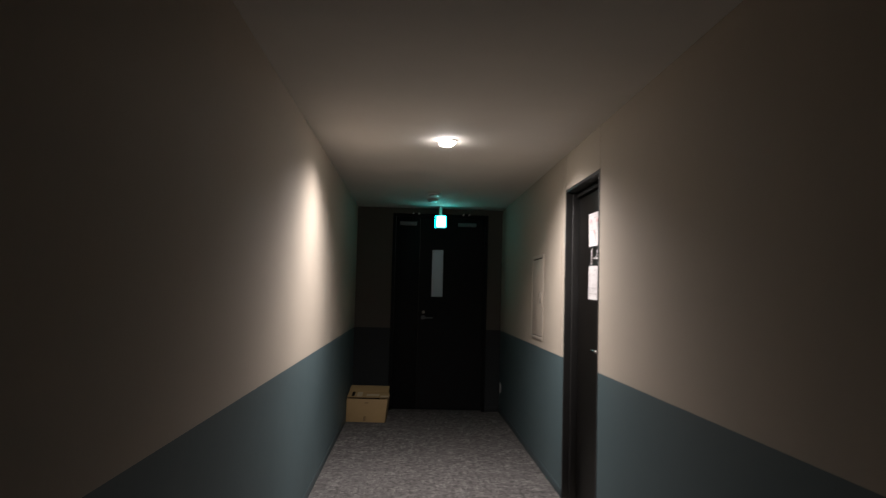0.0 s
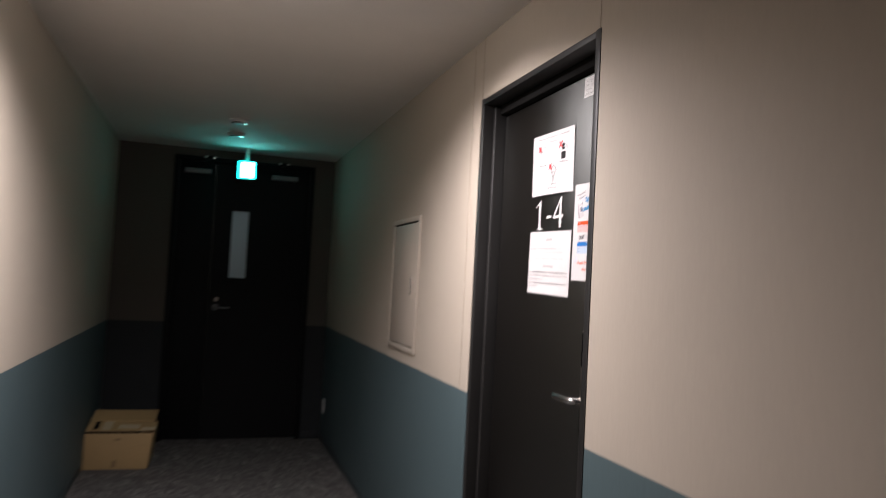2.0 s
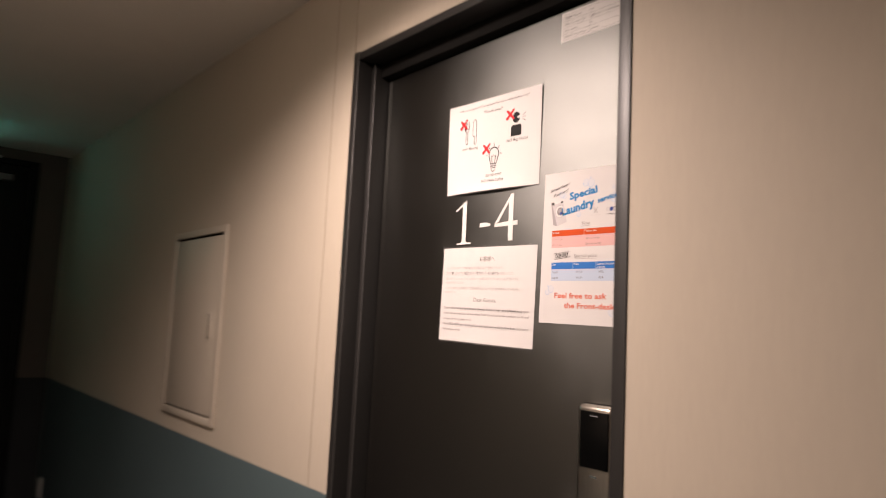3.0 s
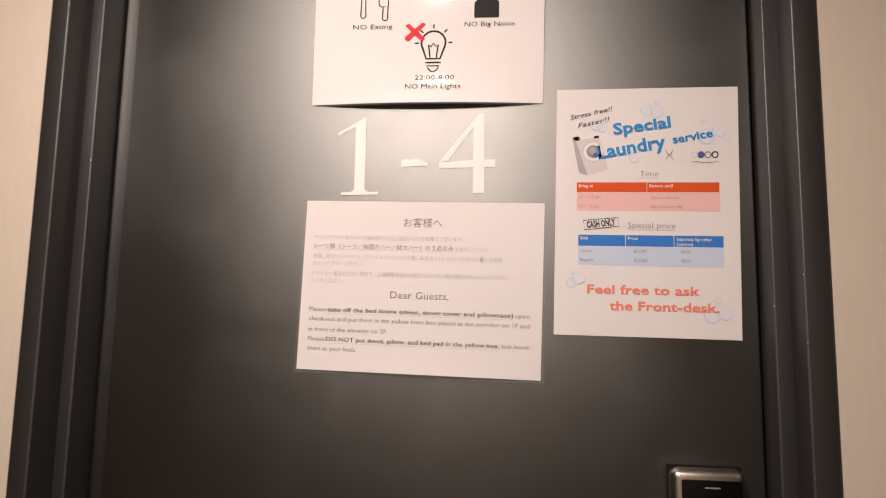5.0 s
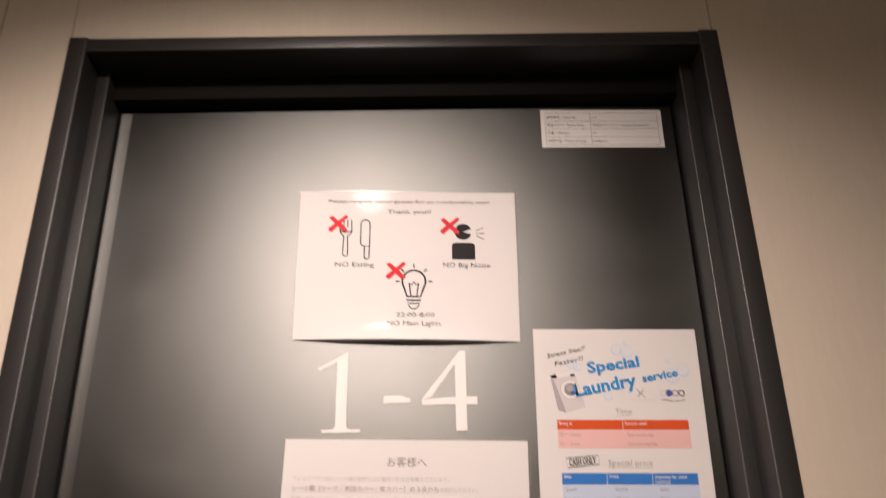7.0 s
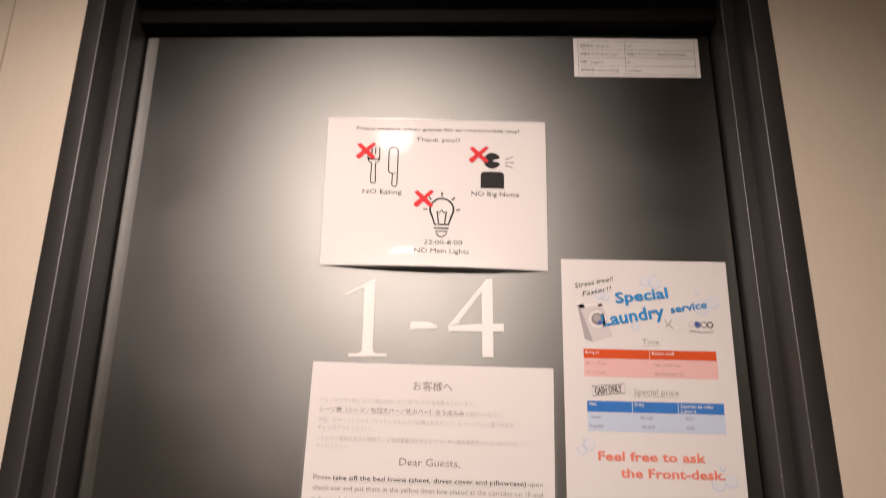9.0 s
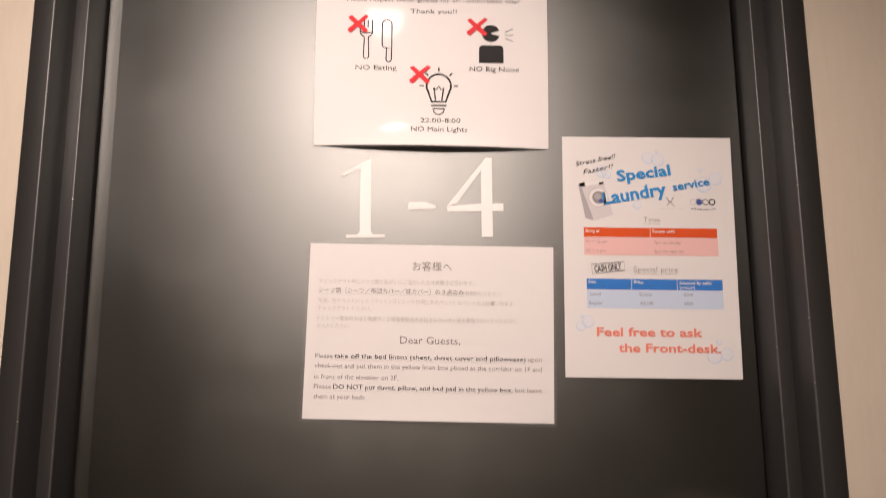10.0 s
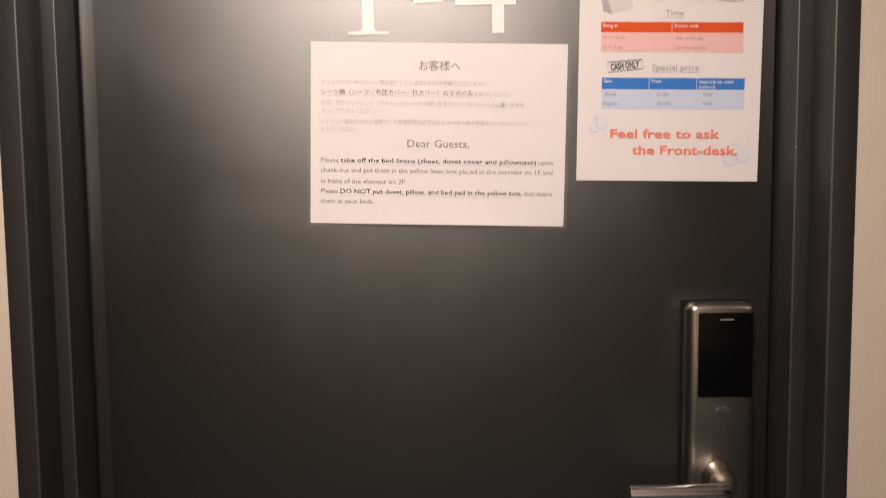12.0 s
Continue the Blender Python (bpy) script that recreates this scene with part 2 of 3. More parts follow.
def wall(name, x0, x1, y0, y1, label, cuts=(), papers=(cream, teal)):
    """A wall with cream paper above the dado line and grey-green paper below; cuts: pieces of (axis start, end, bottom, top)."""
    bm = bmesh.new()
    for a, b, c, d in (cuts or [(None, None, 0, CEIL)]):
        xa, xb, ya, yb = x0, x1, y0, y1
        if a is not None:
            if y1 - y0 > x1 - x0:
                ya, yb = a, b
            else:
                xa, xb = a, b
        if c < DADO:
            box(bm, xa, xb, ya, yb, c, min(d, DADO), index=1)
        if d > DADO:
            box(bm, xa, xb, ya, yb, max(c, DADO), d, index=0)
    return thing(name, bm, list(papers), label, "wall", "structure")


DOOR0, DOOR1, DOORTOP = 3.920, 4.814, 2.083
JAMB0, JAMB1 = 3.9465, 4.7888         # inner faces of the uprights
STOP0, STOP1 = 3.9630, 4.7730         # inner faces of their stops
wall("wall_left", LEFT - 0.12, LEFT, BACK, END, "wall papered cream above a grey-green dado")
wall("wall_right", RIGHT, RIGHT + 0.16, BACK, END, "wall papered cream above a grey-green dado, with a door opening",
     [(BACK, DOOR0, 0, CEIL), (DOOR1, END, 0, CEIL), (DOOR0, DOOR1, DOORTOP, CEIL), (JAMB0 + 0.0002, JAMB1 - 0.0002, DOORTOP - 0.0022, DOORTOP - 0.0002)])
FAR0, FAR1, FARTOP = -0.215, 0.895, 2.265
wall("wall_end", LEFT - 0.12, RIGHT + 0.16, END, END + 0.12, "end wall round a double door, papers coloured dark for the dim corridor end",
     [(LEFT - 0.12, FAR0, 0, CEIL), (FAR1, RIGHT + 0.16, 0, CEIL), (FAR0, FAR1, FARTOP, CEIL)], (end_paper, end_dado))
wall("wall_back", LEFT - 0.12, RIGHT + 0.16, BACK - 0.12, BACK, "plain wall closing the corridor")
bm = bmesh.new()
box(bm, LEFT - 0.12, LEFT, END + 0.12, END + 1.6, 0, CEIL)
box(bm, RIGHT, RIGHT + 0.16, END + 0.12, END + 1.6, 0, CEIL)
box(bm, LEFT, RIGHT, END + 1.48, END + 1.6, 0, CEIL)
thing("wall_landing", bm, cream, "plain walls of the landing behind the end door", "wall", "structure")
bm = bmesh.new()
box(bm, RIGHT + 0.16, RIGHT + 0.19, DOOR0 - 0.1, DOOR1 + 0.1, 0, CEIL)
thing("wall_room", bm, cream, "plain wall closing the room behind the door", "wall", "structure")


def skirt(y0, y1, side):
    x0, x1 = (LEFT, LEFT + 0.006) if side < 0 else (RIGHT - 0.006, RIGHT)
    return thing("baseboard", boxed(x0, x1, y0, y1, 0, 0.06, bevel=0.002), skirting,
                 "low dark grey-green vinyl skirting", "baseboard", "structure")


skirt(BACK, END - 0.006, -1)
skirt(BACK, DOOR0 - 0.002, 1)
skirt(DOOR1 + 0.002, END - 0.006, 1)
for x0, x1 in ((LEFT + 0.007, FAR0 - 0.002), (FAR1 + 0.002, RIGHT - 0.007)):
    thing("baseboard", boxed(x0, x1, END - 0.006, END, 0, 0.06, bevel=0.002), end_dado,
          "low vinyl skirting, coloured dark for the dim corridor end", "baseboard", "structure")

# Paper joints beside and above the room door.
for y, z0, z1 in ((4.912, DADO + 0.002, CEIL), (4.812, DOORTOP + 0.001, CEIL), (3.927, DOORTOP + 0.001, CEIL)):
    thing("trim", boxed(RIGHT - 0.0012, RIGHT, y - 0.0008, y + 0.0008, z0, z1), seam_tint,
          "fine vertical joint in the cream wallpaper", "wallpaper seam", "structure")

# ---- room door ----
door_frame = tagged(new("door_frame"), "black painted steel door frame with a stepped reveal", "door frame", kind="structure")
door_frame.location = (RIGHT, (DOOR0 + DOOR1) / 2, 0)


def framed(name, bm, mats, parent, label=""):
    """A part built in world coordinates under a parent that stands elsewhere."""
    ob = part(name, bm, mats, parent, label)
    ob.matrix_parent_inverse = Matrix.Translation(-parent.location)
    return ob


def jamb(outer, face, stop, top):
    """An upright with a front face, a step and a stop; outer, face, stop: where they lie along the wall."""
    s = 1 if stop > outer else -1
    bm = bmesh.new()
    box(bm, RIGHT - 0.003, RIGHT + 0.138, *sorted((outer, face)), 0, top, bevel=0.0020, segments=3, edge=1)
    box(bm, RIGHT + 0.042, RIGHT + 0.130, *sorted((face - s * 0.003, stop)), 0, top - 0.0240, bevel=0.0018, segments=3, edge=1)
    return bm


framed("jamb", jamb(DOOR1, JAMB1, STOP1, DOORTOP), [frame_black, edge_highlight], door_frame)
framed("jamb", jamb(DOOR0, JAMB0, STOP0, DOORTOP), [frame_black, edge_highlight], door_frame)
bm = bmesh.new()
box(bm, RIGHT - 0.0025, RIGHT + 0.138, JAMB0 + 0.0001, JAMB1 - 0.0001, DOORTOP - 0.0235, DOORTOP - 0.0024, bevel=0.0020, segments=3, edge=1)
framed("head", bm, [frame_black, edge_highlight], door_frame)
framed("head_stop", boxed(RIGHT + 0.062, RIGHT + 0.130, STOP0 + 0.0001, STOP1 - 0.0001, DOORTOP - 0.0600, DOORTOP - 0.0210, bevel=0.0015), shadow_gap, door_frame, "stop under the head, coloured matt black for its shade")
framed("threshold", boxed(RIGHT, RIGHT + 0.15, JAMB0 + 0.0002, JAMB1 - 0.0002, 0, 0.006, bevel=0.002), steel, door_frame, "thin metal threshold")

rnd = random.Random(7)
for y, z0, z1, n in ((STOP1 + 0.001, 1.0, 1.95, 9), (STOP0 - 0.001, 0.9, 1.8, 5), (JAMB1 + 0.001, 1.2, 2.0, 4), (JAMB0 - 0.001, 0.95, 1.9, 8)):
    x = RIGHT + 0.042 if 3.95 < y < 4.785 else RIGHT - 0.003
    for k in range(n):
        z, h = rnd.uniform(z0, z1), rnd.uniform(0.0008, 0.0022)
        framed("paint_chip", lathe(bmesh.new(), (x + 0.0004, y, z), [(0, 0.0004), (h * 0.6, 0), (h * 0.5, -0.0006), (0, -0.0008)], 8, "x"), satin, door_frame, "bare metal chip in the paint")

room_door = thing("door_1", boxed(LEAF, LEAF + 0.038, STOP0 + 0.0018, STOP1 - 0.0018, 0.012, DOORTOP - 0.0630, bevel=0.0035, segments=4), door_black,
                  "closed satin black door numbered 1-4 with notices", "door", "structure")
part("gap_backing", boxed(LEAF + 0.0385, LEAF + 0.046, STOP0 - 0.012, STOP1 + 0.012, 0.012, DOORTOP - 0.04), shadow_gap, room_door, "black sheet behind the leaf for the shade in its edge gap")


bm = bmesh.new()
outline = [(LEAF - 0.00005, STOP1 - 0.0190), (LEAF - 0.00015, STOP1 - 0.0140), (LEAF - 0.00035, STOP1 - 0.0100), (LEAF - 0.0006, STOP1 - 0.0065), (LEAF - 0.0008, STOP1 - 0.0042),
           (LEAF - 0.0006, STOP1 - 0.0028), (LEAF + 0.0020, STOP1 - 0.0021)]
low, high = [[bm.verts.new((x, y, z)) for x, y in outline] for z in (0.016, DOORTOP - 0.068)]
for i in range(6):
    bm.faces.new((low[i], low[i + 1], high[i + 1], high[i]))
bmesh.ops.recalc_face_normals(bm, faces=bm.faces)
part("edge_lip", bm, door_black, room_door, "thin sloped lip added along the leaf's edge to catch a light band")


def numeral(name, pieces):
    """White vinyl figures; pieces: convex outlines of (y, z) that meet edge to edge."""
    bm = bmesh.new()
    for outline in pieces:
        face = bm.faces.new([bm.verts.new((LEAF - 0.0007, y, z)) for y, z in outline])
        new_faces = bmesh.ops.extrude_face_region(bm, geom=[face])["geom"]
        bmesh.ops.translate(bm, vec=(0.0006, 0, 0), verts=[g for g in new_faces if isinstance(g, bmesh.types.BMVert)])
    bmesh.ops.recalc_face_normals(bm, faces=bm.faces)
    return part(name, bm, decal, room_door, "white vinyl numeral")


FOOT = 1.5565


def fillet(corner, way, r=0.0055, n=5):
    """The hollow corner between the stem of a figure and its foot, as thin wedges."""
    y, z = corner
    arc_points = [(y + way * r * (1 - math.cos(a)), z + r * (1 - math.sin(a))) for a in (math.pi / 2 * k / n for k in range(n + 1))]
    return [[(y, z), p, q] for p, q in zip(arc_points, arc_points[1:])]


numeral("numeral_one", [
    [(4.4415, FOOT + 0.0037), (4.4282, FOOT + 0.0037), (4.4282, 1.6565), (4.4298, 1.6565), (4.4415, 1.6445)],
    [(4.4416, 1.6446), (4.4299, 1.6566), (4.4655, 1.6362), (4.4638, 1.6334)],
    [(4.4582, FOOT), (4.4105, FOOT), (4.4105, FOOT + 0.0036), (4.4582, FOOT + 0.0036)],
] + fillet((4.4416, FOOT + 0.0037), 1) + fillet((4.4281, FOOT + 0.0037), -1))
numeral("dash", [[(4.3812, 1.6008), (4.3602, 1.6006), (4.3520, 1.5972), (4.3478, 1.5960), (4.3482, 1.5922), (4.3828, 1.5912)]])
numeral("dash_scrap", [[(4.3590, 1.6003), (4.3478, 1.5972), (4.3480, 1.5966), (4.3520, 1.5976)]])
numeral("numeral_four", [
    [(4.2917, FOOT), (4.2780, FOOT), (4.2780, 1.6565), (4.2858, 1.6565), (4.2917, 1.6490)],
    [(4.3341, 1.5886), (4.2918, 1.5886), (4.2918, 1.5982), (4.3341, 1.5956)],
    [(4.2779, 1.5886), (4.2645, 1.5886), (4.2645, 1.5982), (4.2779, 1.5982)],
    [(4.3341, 1.5957), (4.3224, 1.5983), (4.2918, 1.6402), (4.2918, 1.6489)],
])

# Card lock with lever.
card_lock = tagged(new("card_lock"), "brushed steel card lock with black reader panel and lever handle", "door lock")
card_lock.location = (LEAF, 4.038, 1.1)
framed("body", boxed(LEAF - 0.027, LEAF - 0.0005, 3.992, 4.070, 0.955, 1.2440, bevel=0.010, segments=4), steel, card_lock)
framed("back_plate", boxed(LEAF - 0.003, LEAF - 0.0003, 3.9913, 4.0709, 0.954, 1.2449, bevel=0.001), shadow_gap, card_lock, "dark gasket")
reader = framed("reader_panel", boxed(LEAF - 0.0300, LEAF - 0.0255, 3.9975, 4.0590, 1.1355, 1.2335, bevel=0.0015), black_gloss, card_lock,
                "glossy black card reader panel")
part("indicator", boxed(LEAF - 0.0307, LEAF - 0.0297, 4.020, 4.036, 1.2252, 1.2268), grey_plastic, reader, "small pale indicator slot")
bm = bmesh.new()
mark = [bm.verts.new((LEAF - x, y, z)) for x in (0.0266, 0.0274) for y, z in ((4.038, 1.1195), (4.020, 1.1195), (4.025, 1.1245), (4.029, 1.1230), (4.033, 1.1250))]
bm.faces.new(mark[5:])
for i in range(5):
    bm.faces.new((mark[i], mark[(i + 1) % 5], mark[5 + (i + 1) % 5], mark[5 + i]))
bmesh.ops.recalc_face_normals(bm, faces=bm.faces)
framed("maker_mark", bm, satin, card_lock, "small raised maker's mark")
bm = bmesh.new()
lathe(bm, (LEAF - 0.027, 4.034, 1.0395), [(0.0, 0.0005), (0.020, 0.0005), (0.020, -0.003), (0.014, -0.012), (0.0, -0.012)], 28, "x")
framed("rosette", bm, steel, card_lock)
arm = [(LEAF - 0.031, 4.032, 1.0395), (LEAF - 0.049, 4.032, 1.0395)]
arm += [(LEAF - 0.049 - 0.018 * math.sin(a), 4.032 + 0.018 * (1 - math.cos(a)), 1.0395) for a in (0.3, 0.6, 0.9, 1.2, 1.57)]
arm += [(LEAF - 0.067, 4.08, 1.0390), (LEAF - 0.067, 4.12, 1.0382), (LEAF - 0.066, 4.146, 1.0378)]
framed("lever", tube(bmesh.new(), arm, 0.0095, 20, 1.0), satin, card_lock, "polished steel lever")


# ---- notices on the door ----
class Sheet:
    """A sheet of paper on the room door: own axes u to the right and v down, in metres from its upper left corner; skew: how far its foot hangs to the right, pinch: how much the bow narrows its foot, tilt: how far its head stands off the door."""

    def __init__(self, name, y, z, lean, width, height, label, stock, curl=0.0, lift=0.0008, skew=0.0, pinch=0.0, tilt=0.0):
        self.y, self.z, self.w, self.h = y, z, width, height
        self.c, self.s, self.curl, self.lift = math.cos(radians(lean)), math.sin(radians(lean)), curl, lift
        self.skew, self.pinch, self.tilt = skew, pinch, tilt
        bm = bmesh.new()
        nu, nv = (24, 30) if curl else (4, 3)
        for back in (0, 1):
            grid = [[bm.verts.new(self.at(width * i / nu, height * j / nv, -0.0004 * back)) for i in range(nu + 1)] for j in range(nv + 1)]
            for j in range(nv):
                for i in range(nu):
                    bm.faces.new((grid[j][i], grid[j + 1][i], grid[j + 1][i + 1], grid[j][i + 1]))
        bmesh.ops.recalc_face_normals(bm, faces=bm.faces)
        self.ob = thing(name, bm, stock, label, "notice")

    def at(self, u, v, above=0.0):
        s, t = u / self.w, v / self.h
        out = self.lift + above + self.tilt * (1 - t) + self.curl * 4 * s * (1 - s) * (0.03 + 0.97 * t ** 8)
        shift = self.skew * t + self.pinch * t * t * (0.5 - s)
        return Vector((LEAF - out, self.y - u * self.c + v * self.s - shift, self.z - v * self.c - u * self.s))

    def put(self, name, verts, faces, mat, level=1, label=""):
        bm = bmesh.new()
        made = [bm.verts.new(self.at(u, v, 0.00018 * level)) for u, v in verts]
        for f in faces:
            if len(set(f)) > 2:
                try:
                    bm.faces.new([made[i] for i in f])
                except ValueError:
                    pass
        return part(name, bm, mat, self.ob, label)

    def shape(self, name, outlines, mat, level=1, label=""):
        verts, faces = [], []
        for o in outlines:
            faces.append(range(len(verts), len(verts) + len(o)))
            verts += o
        return self.put(name, verts, [list(f) for f in faces], mat, level, label)

    def bar(self, name, u0, v0, u1, v1, mat, level=1, label=""):
        n = max(1, int((u1 - u0) / 0.012)) if self.curl else 1
        outlines = []
        for i in range(n):
            a, b = u0 + (u1 - u0) * i / n, u0 + (u1 - u0) * (i + 1) / n
            outlines.append([(a, v0), (b, v0), (b, v1), (a, v1)])
        return self.shape(name, outlines, mat, level, label)

    def words(self, body, u0, u1, v, cap, mat, bold=0.0, lean=0.0, level=2, shear=0.0, name="text_line"):
        """A line of print from u0 to u1 whose foot is at v; cap: the height of its capitals; lean: degrees by which it climbs."""
        data = bpy.data.curves.new("print", "FONT")
        data.body, data.resolution_u, data.offset, data.shear = body, 2, bold, shear
        ob = new("print", data)
        bpy.context.view_layer.update()
        raw = ob.to_mesh()
        pts = [(p.co.x, p.co.y) for p in raw.vertices]
        faces = [list(p.vertices) for p in raw.polygons]
        ob.to_mesh_clear()
        bpy.data.objects.remove(ob)
        bpy.data.curves.remove(data)
        low, high = min(p[0] for p in pts), max(p[0] for p in pts)
        sx, sy, c, s = (u1 - u0) / (high - low), cap / 0.72, math.cos(radians(lean)), math.sin(radians(lean))
        verts = []
        for x, y in pts:
            a, b = (x - low) * sx, y * sy
            verts.append((u0 + a * c - b * s, v - a * s - b * c))
        return self.put(name, verts, faces, mat, level)

    def smudges(self, u0, u1, v, cap, mat, seed):
        """A line of print too small to read: short bars of uneven length."""
        rnd, outlines, u = random.Random(seed), [], u0
        while u < u1 - 0.001:
            w = rnd.uniform(0.0012, 0.0030)
            h = cap * rnd.uniform(0.35, 0.9)
            outlines.append([(u, v - h), (min(u + w, u1), v - h), (min(u + w, u1), v - h + cap * 0.32), (u, v - h + cap * 0.32)])
            if rnd.random() < 0.6:
                outlines.append([(u + w * 0.3, v - cap * 0.3), (u + w * 0.6, v - cap * 0.3), (u + w * 0.6, v), (u + w * 0.3, v)])
            u += w + rnd.uniform(0.0005, 0.0013)
        return self.shape("text_line", outlines, mat, 2)

    def stroke(self, name, points, width, mat, level=2, closed=False, label=""):
        """A line of even width along points, mitred at its bends."""
        n, verts, faces = len(points), [], []
        for i, (u, v) in enumerate(points):
            a = points[(i - 1) % n] if closed or i else points[0]
            b = points[(i + 1) % n] if closed or i < n - 1 else points[-1]
            du, dv = b[0] - a[0], b[1] - a[1]
            d = math.hypot(du, dv) or 1
            verts += [(u - dv / d * width / 2, v + du / d * width / 2), (u + dv / d * width / 2, v - du / d * width / 2)]
        for i in range(n if closed else n - 1):
            j = (i + 1) % n
            faces.append([2 * i, 2 * i + 1, 2 * j + 1, 2 * j])
        return self.put(name, verts, faces, mat, level, label)

    def disc(self, name, u, v, r, mat, level=2, label="", r2=None):
        return self.shape(name, [[(u + r * math.cos(a), v + (r2 or r) * math.sin(a)) for a in (2 * math.pi * k / 28 for k in range(28))]], mat, level, label)

    def laminate(self, rim):
        """The clear film that stands out round the paper."""
        w, h = self.w, self.h
        bands = [(-rim, 0, -rim, 0), (0, w, -rim, 0), (w, w + rim, -rim, 0), (-rim, 0, h, h + rim), (0, w, h, h + rim), (w, w + rim, h, h + rim), (-rim, 0, 0, h), (w, w + rim, 0, h)]
        outlines = []
        for a, b, c, d in bands:
            across, down = (24 if b - a > 0.1 else 1), (24 if d - c > 0.1 else 1)
            for i in range(across):
                for j in range(down):
                    u0, u1 = a + (b - a) * i / across, a + (b - a) * (i + 1) / across
                    v0, v1 = c + (d - c) * j / down, c + (d - c) * (j + 1) / down
                    outlines.append([(u0, v0), (u1, v0), (u1, v1), (u0, v1)])
        return self.shape("film_margin", outlines, clear_film, 0.5, "clear laminating film margin")

    def ring(self, name, u, v, r, width, mat, level=2, label=""):
        return self.stroke(name, [(u + r * math.cos(a), v + r * math.sin(a)) for a in (2 * math.pi * k / 32 for k in range(32))], width, mat, level, True, label)


# House rules, with its lower edge bowed off the door.
rules = Sheet("rules_notice", 4.5005, 1.8845, 1.4, 0.297, 0.210, "laminated white house rules notice, lower edge bowed off the door", paper, curl=0.009, skew=0.0034, pinch=0.003, tilt=0.0035)
for body, u0, u1, v, cap in (("Please respect other guests for an comfortable stay!", 0.0395, 0.2615, 0.0168, 0.0050), ("Thank you!!", 0.1210, 0.1808, 0.0325, 0.0060),
                             ("NO Eating", 0.0516, 0.1040, 0.1098, 0.0066), ("NO Big Noise", 0.1972, 0.2604, 0.1096, 0.0066),
                             ("22:00-8:00", 0.1352, 0.1856, 0.1790, 0.0064), ("NO Main Lights", 0.1232, 0.1942, 0.1910, 0.0068)):
    rules.words(body, u0, u1, v, cap, ink_black)


def cross(sheet, u, v):
    """A brushed red cross."""
    for name, pts in (("brush_stroke", [(-0.0128, -0.0085), (-0.008, -0.0108), (0.0035, -0.0010), (0.0128, 0.0085), (0.0105, 0.0112), (0.0070, 0.0105), (-0.0025, 0.0020)]),
                      ("brush_stroke", [(0.0095, -0.0118), (0.0135, -0.0095), (0.0040, -0.0005), (-0.0085, 0.0115), (-0.0125, 0.0095), (-0.0130, 0.0065), (-0.0020, -0.0025)])):
        level = 4 if pts[0][0] < 0 else 5
        sheet.shape(name, [[(u + 1.02 * a, v + 1.06 * b) for a, b in pts]], ink_red, level, "red brushed cross")


def arc(u, v, r, a0, a1, n=14, squash=1.0):
    return [(u + r * math.cos(radians(a0 + (a1 - a0) * k / n)), v + squash * r * math.sin(radians(a0 + (a1 - a0) * k / n))) for k in range(n + 1)]


FINE = 0.0015
fork_u, fork_v = 0.0648, 0.0425
rules.stroke("fork_outline", [(fork_u - 0.0075, fork_v), (fork_u - 0.0075, fork_v + 0.010)] + arc(fork_u, fork_v + 0.0155, 0.0080, 180, 110, 6)
             + [(fork_u - 0.0026, fork_v + 0.0260), (fork_u - 0.0034, fork_v + 0.0480)] + arc(fork_u, fork_v + 0.0490, 0.0034, 180, 0, 8)
             + [(fork_u + 0.0026, fork_v + 0.0260)] + arc(fork_u, fork_v + 0.0155, 0.0080, 70, 0, 6) + [(fork_u + 0.0075, fork_v)], FINE, ink_black)
for k in (-0.0028, 0.0022):
    rules.stroke("fork_tine", [(fork_u + k, fork_v), (fork_u + k, fork_v + 0.0105)], FINE, ink_black, 3)
rules.stroke("fork_root", arc(fork_u, fork_v + 0.0155, 0.0075, 180, 0, 8, 0.30), FINE, ink_black, 3)
knife_u = 0.0914
rules.stroke("knife_blade", arc(knife_u, 0.0482, 0.0062, 180, 360, 12) + [(knife_u + 0.0062, 0.0800), (knife_u - 0.0030, 0.0800), (knife_u - 0.0052, 0.0785), (knife_u - 0.0062, 0.0760)], FINE, ink_black, closed=True)
rules.stroke("knife_handle", [(knife_u - 0.0004, 0.0800), (knife_u - 0.0010, 0.0950)] + arc(knife_u + 0.0024, 0.0955, 0.0034, 180, 0, 8) + [(knife_u + 0.0060, 0.0800)], FINE, ink_black, 3)
cross(rules, 0.0540, 0.0480)
head_u, head_v = 0.2242, 0.0585
rules.shape("pictogram_head", [[(head_u, head_v)] + arc(head_u + 0.0004, head_v, 0.0116, 17, 180, 14), [(head_u, head_v)] + arc(head_u + 0.0004, head_v, 0.0116, 180, 340, 14)], ink_black)
rules.shape("pictogram_body", [[(0.2092, 0.0985), (0.2092, 0.0790), (0.2104, 0.0762), (0.2134, 0.0745), (0.2364, 0.0745), (0.2394, 0.0762), (0.2406, 0.0790), (0.2406, 0.0985)]], ink_black)
for a, b in (((0.2424, 0.0565), (0.2528, 0.0522)), ((0.2424, 0.0606), (0.2538, 0.0608)), ((0.2424, 0.0648), (0.2528, 0.0690))):
    rules.stroke("noise_mark", [a, b], 0.0010, ink_black)
cross(rules, 0.2068, 0.0500)
bulb_u, bulb_v = 0.1580, 0.1300
rules.stroke("bulb_outline", arc(bulb_u, bulb_v, 0.0155, 150, 390, 28) + [(bulb_u + 0.0090, bulb_v + 0.0210), (bulb_u - 0.0090, bulb_v + 0.0210)], 0.0025, ink_black, closed=True)
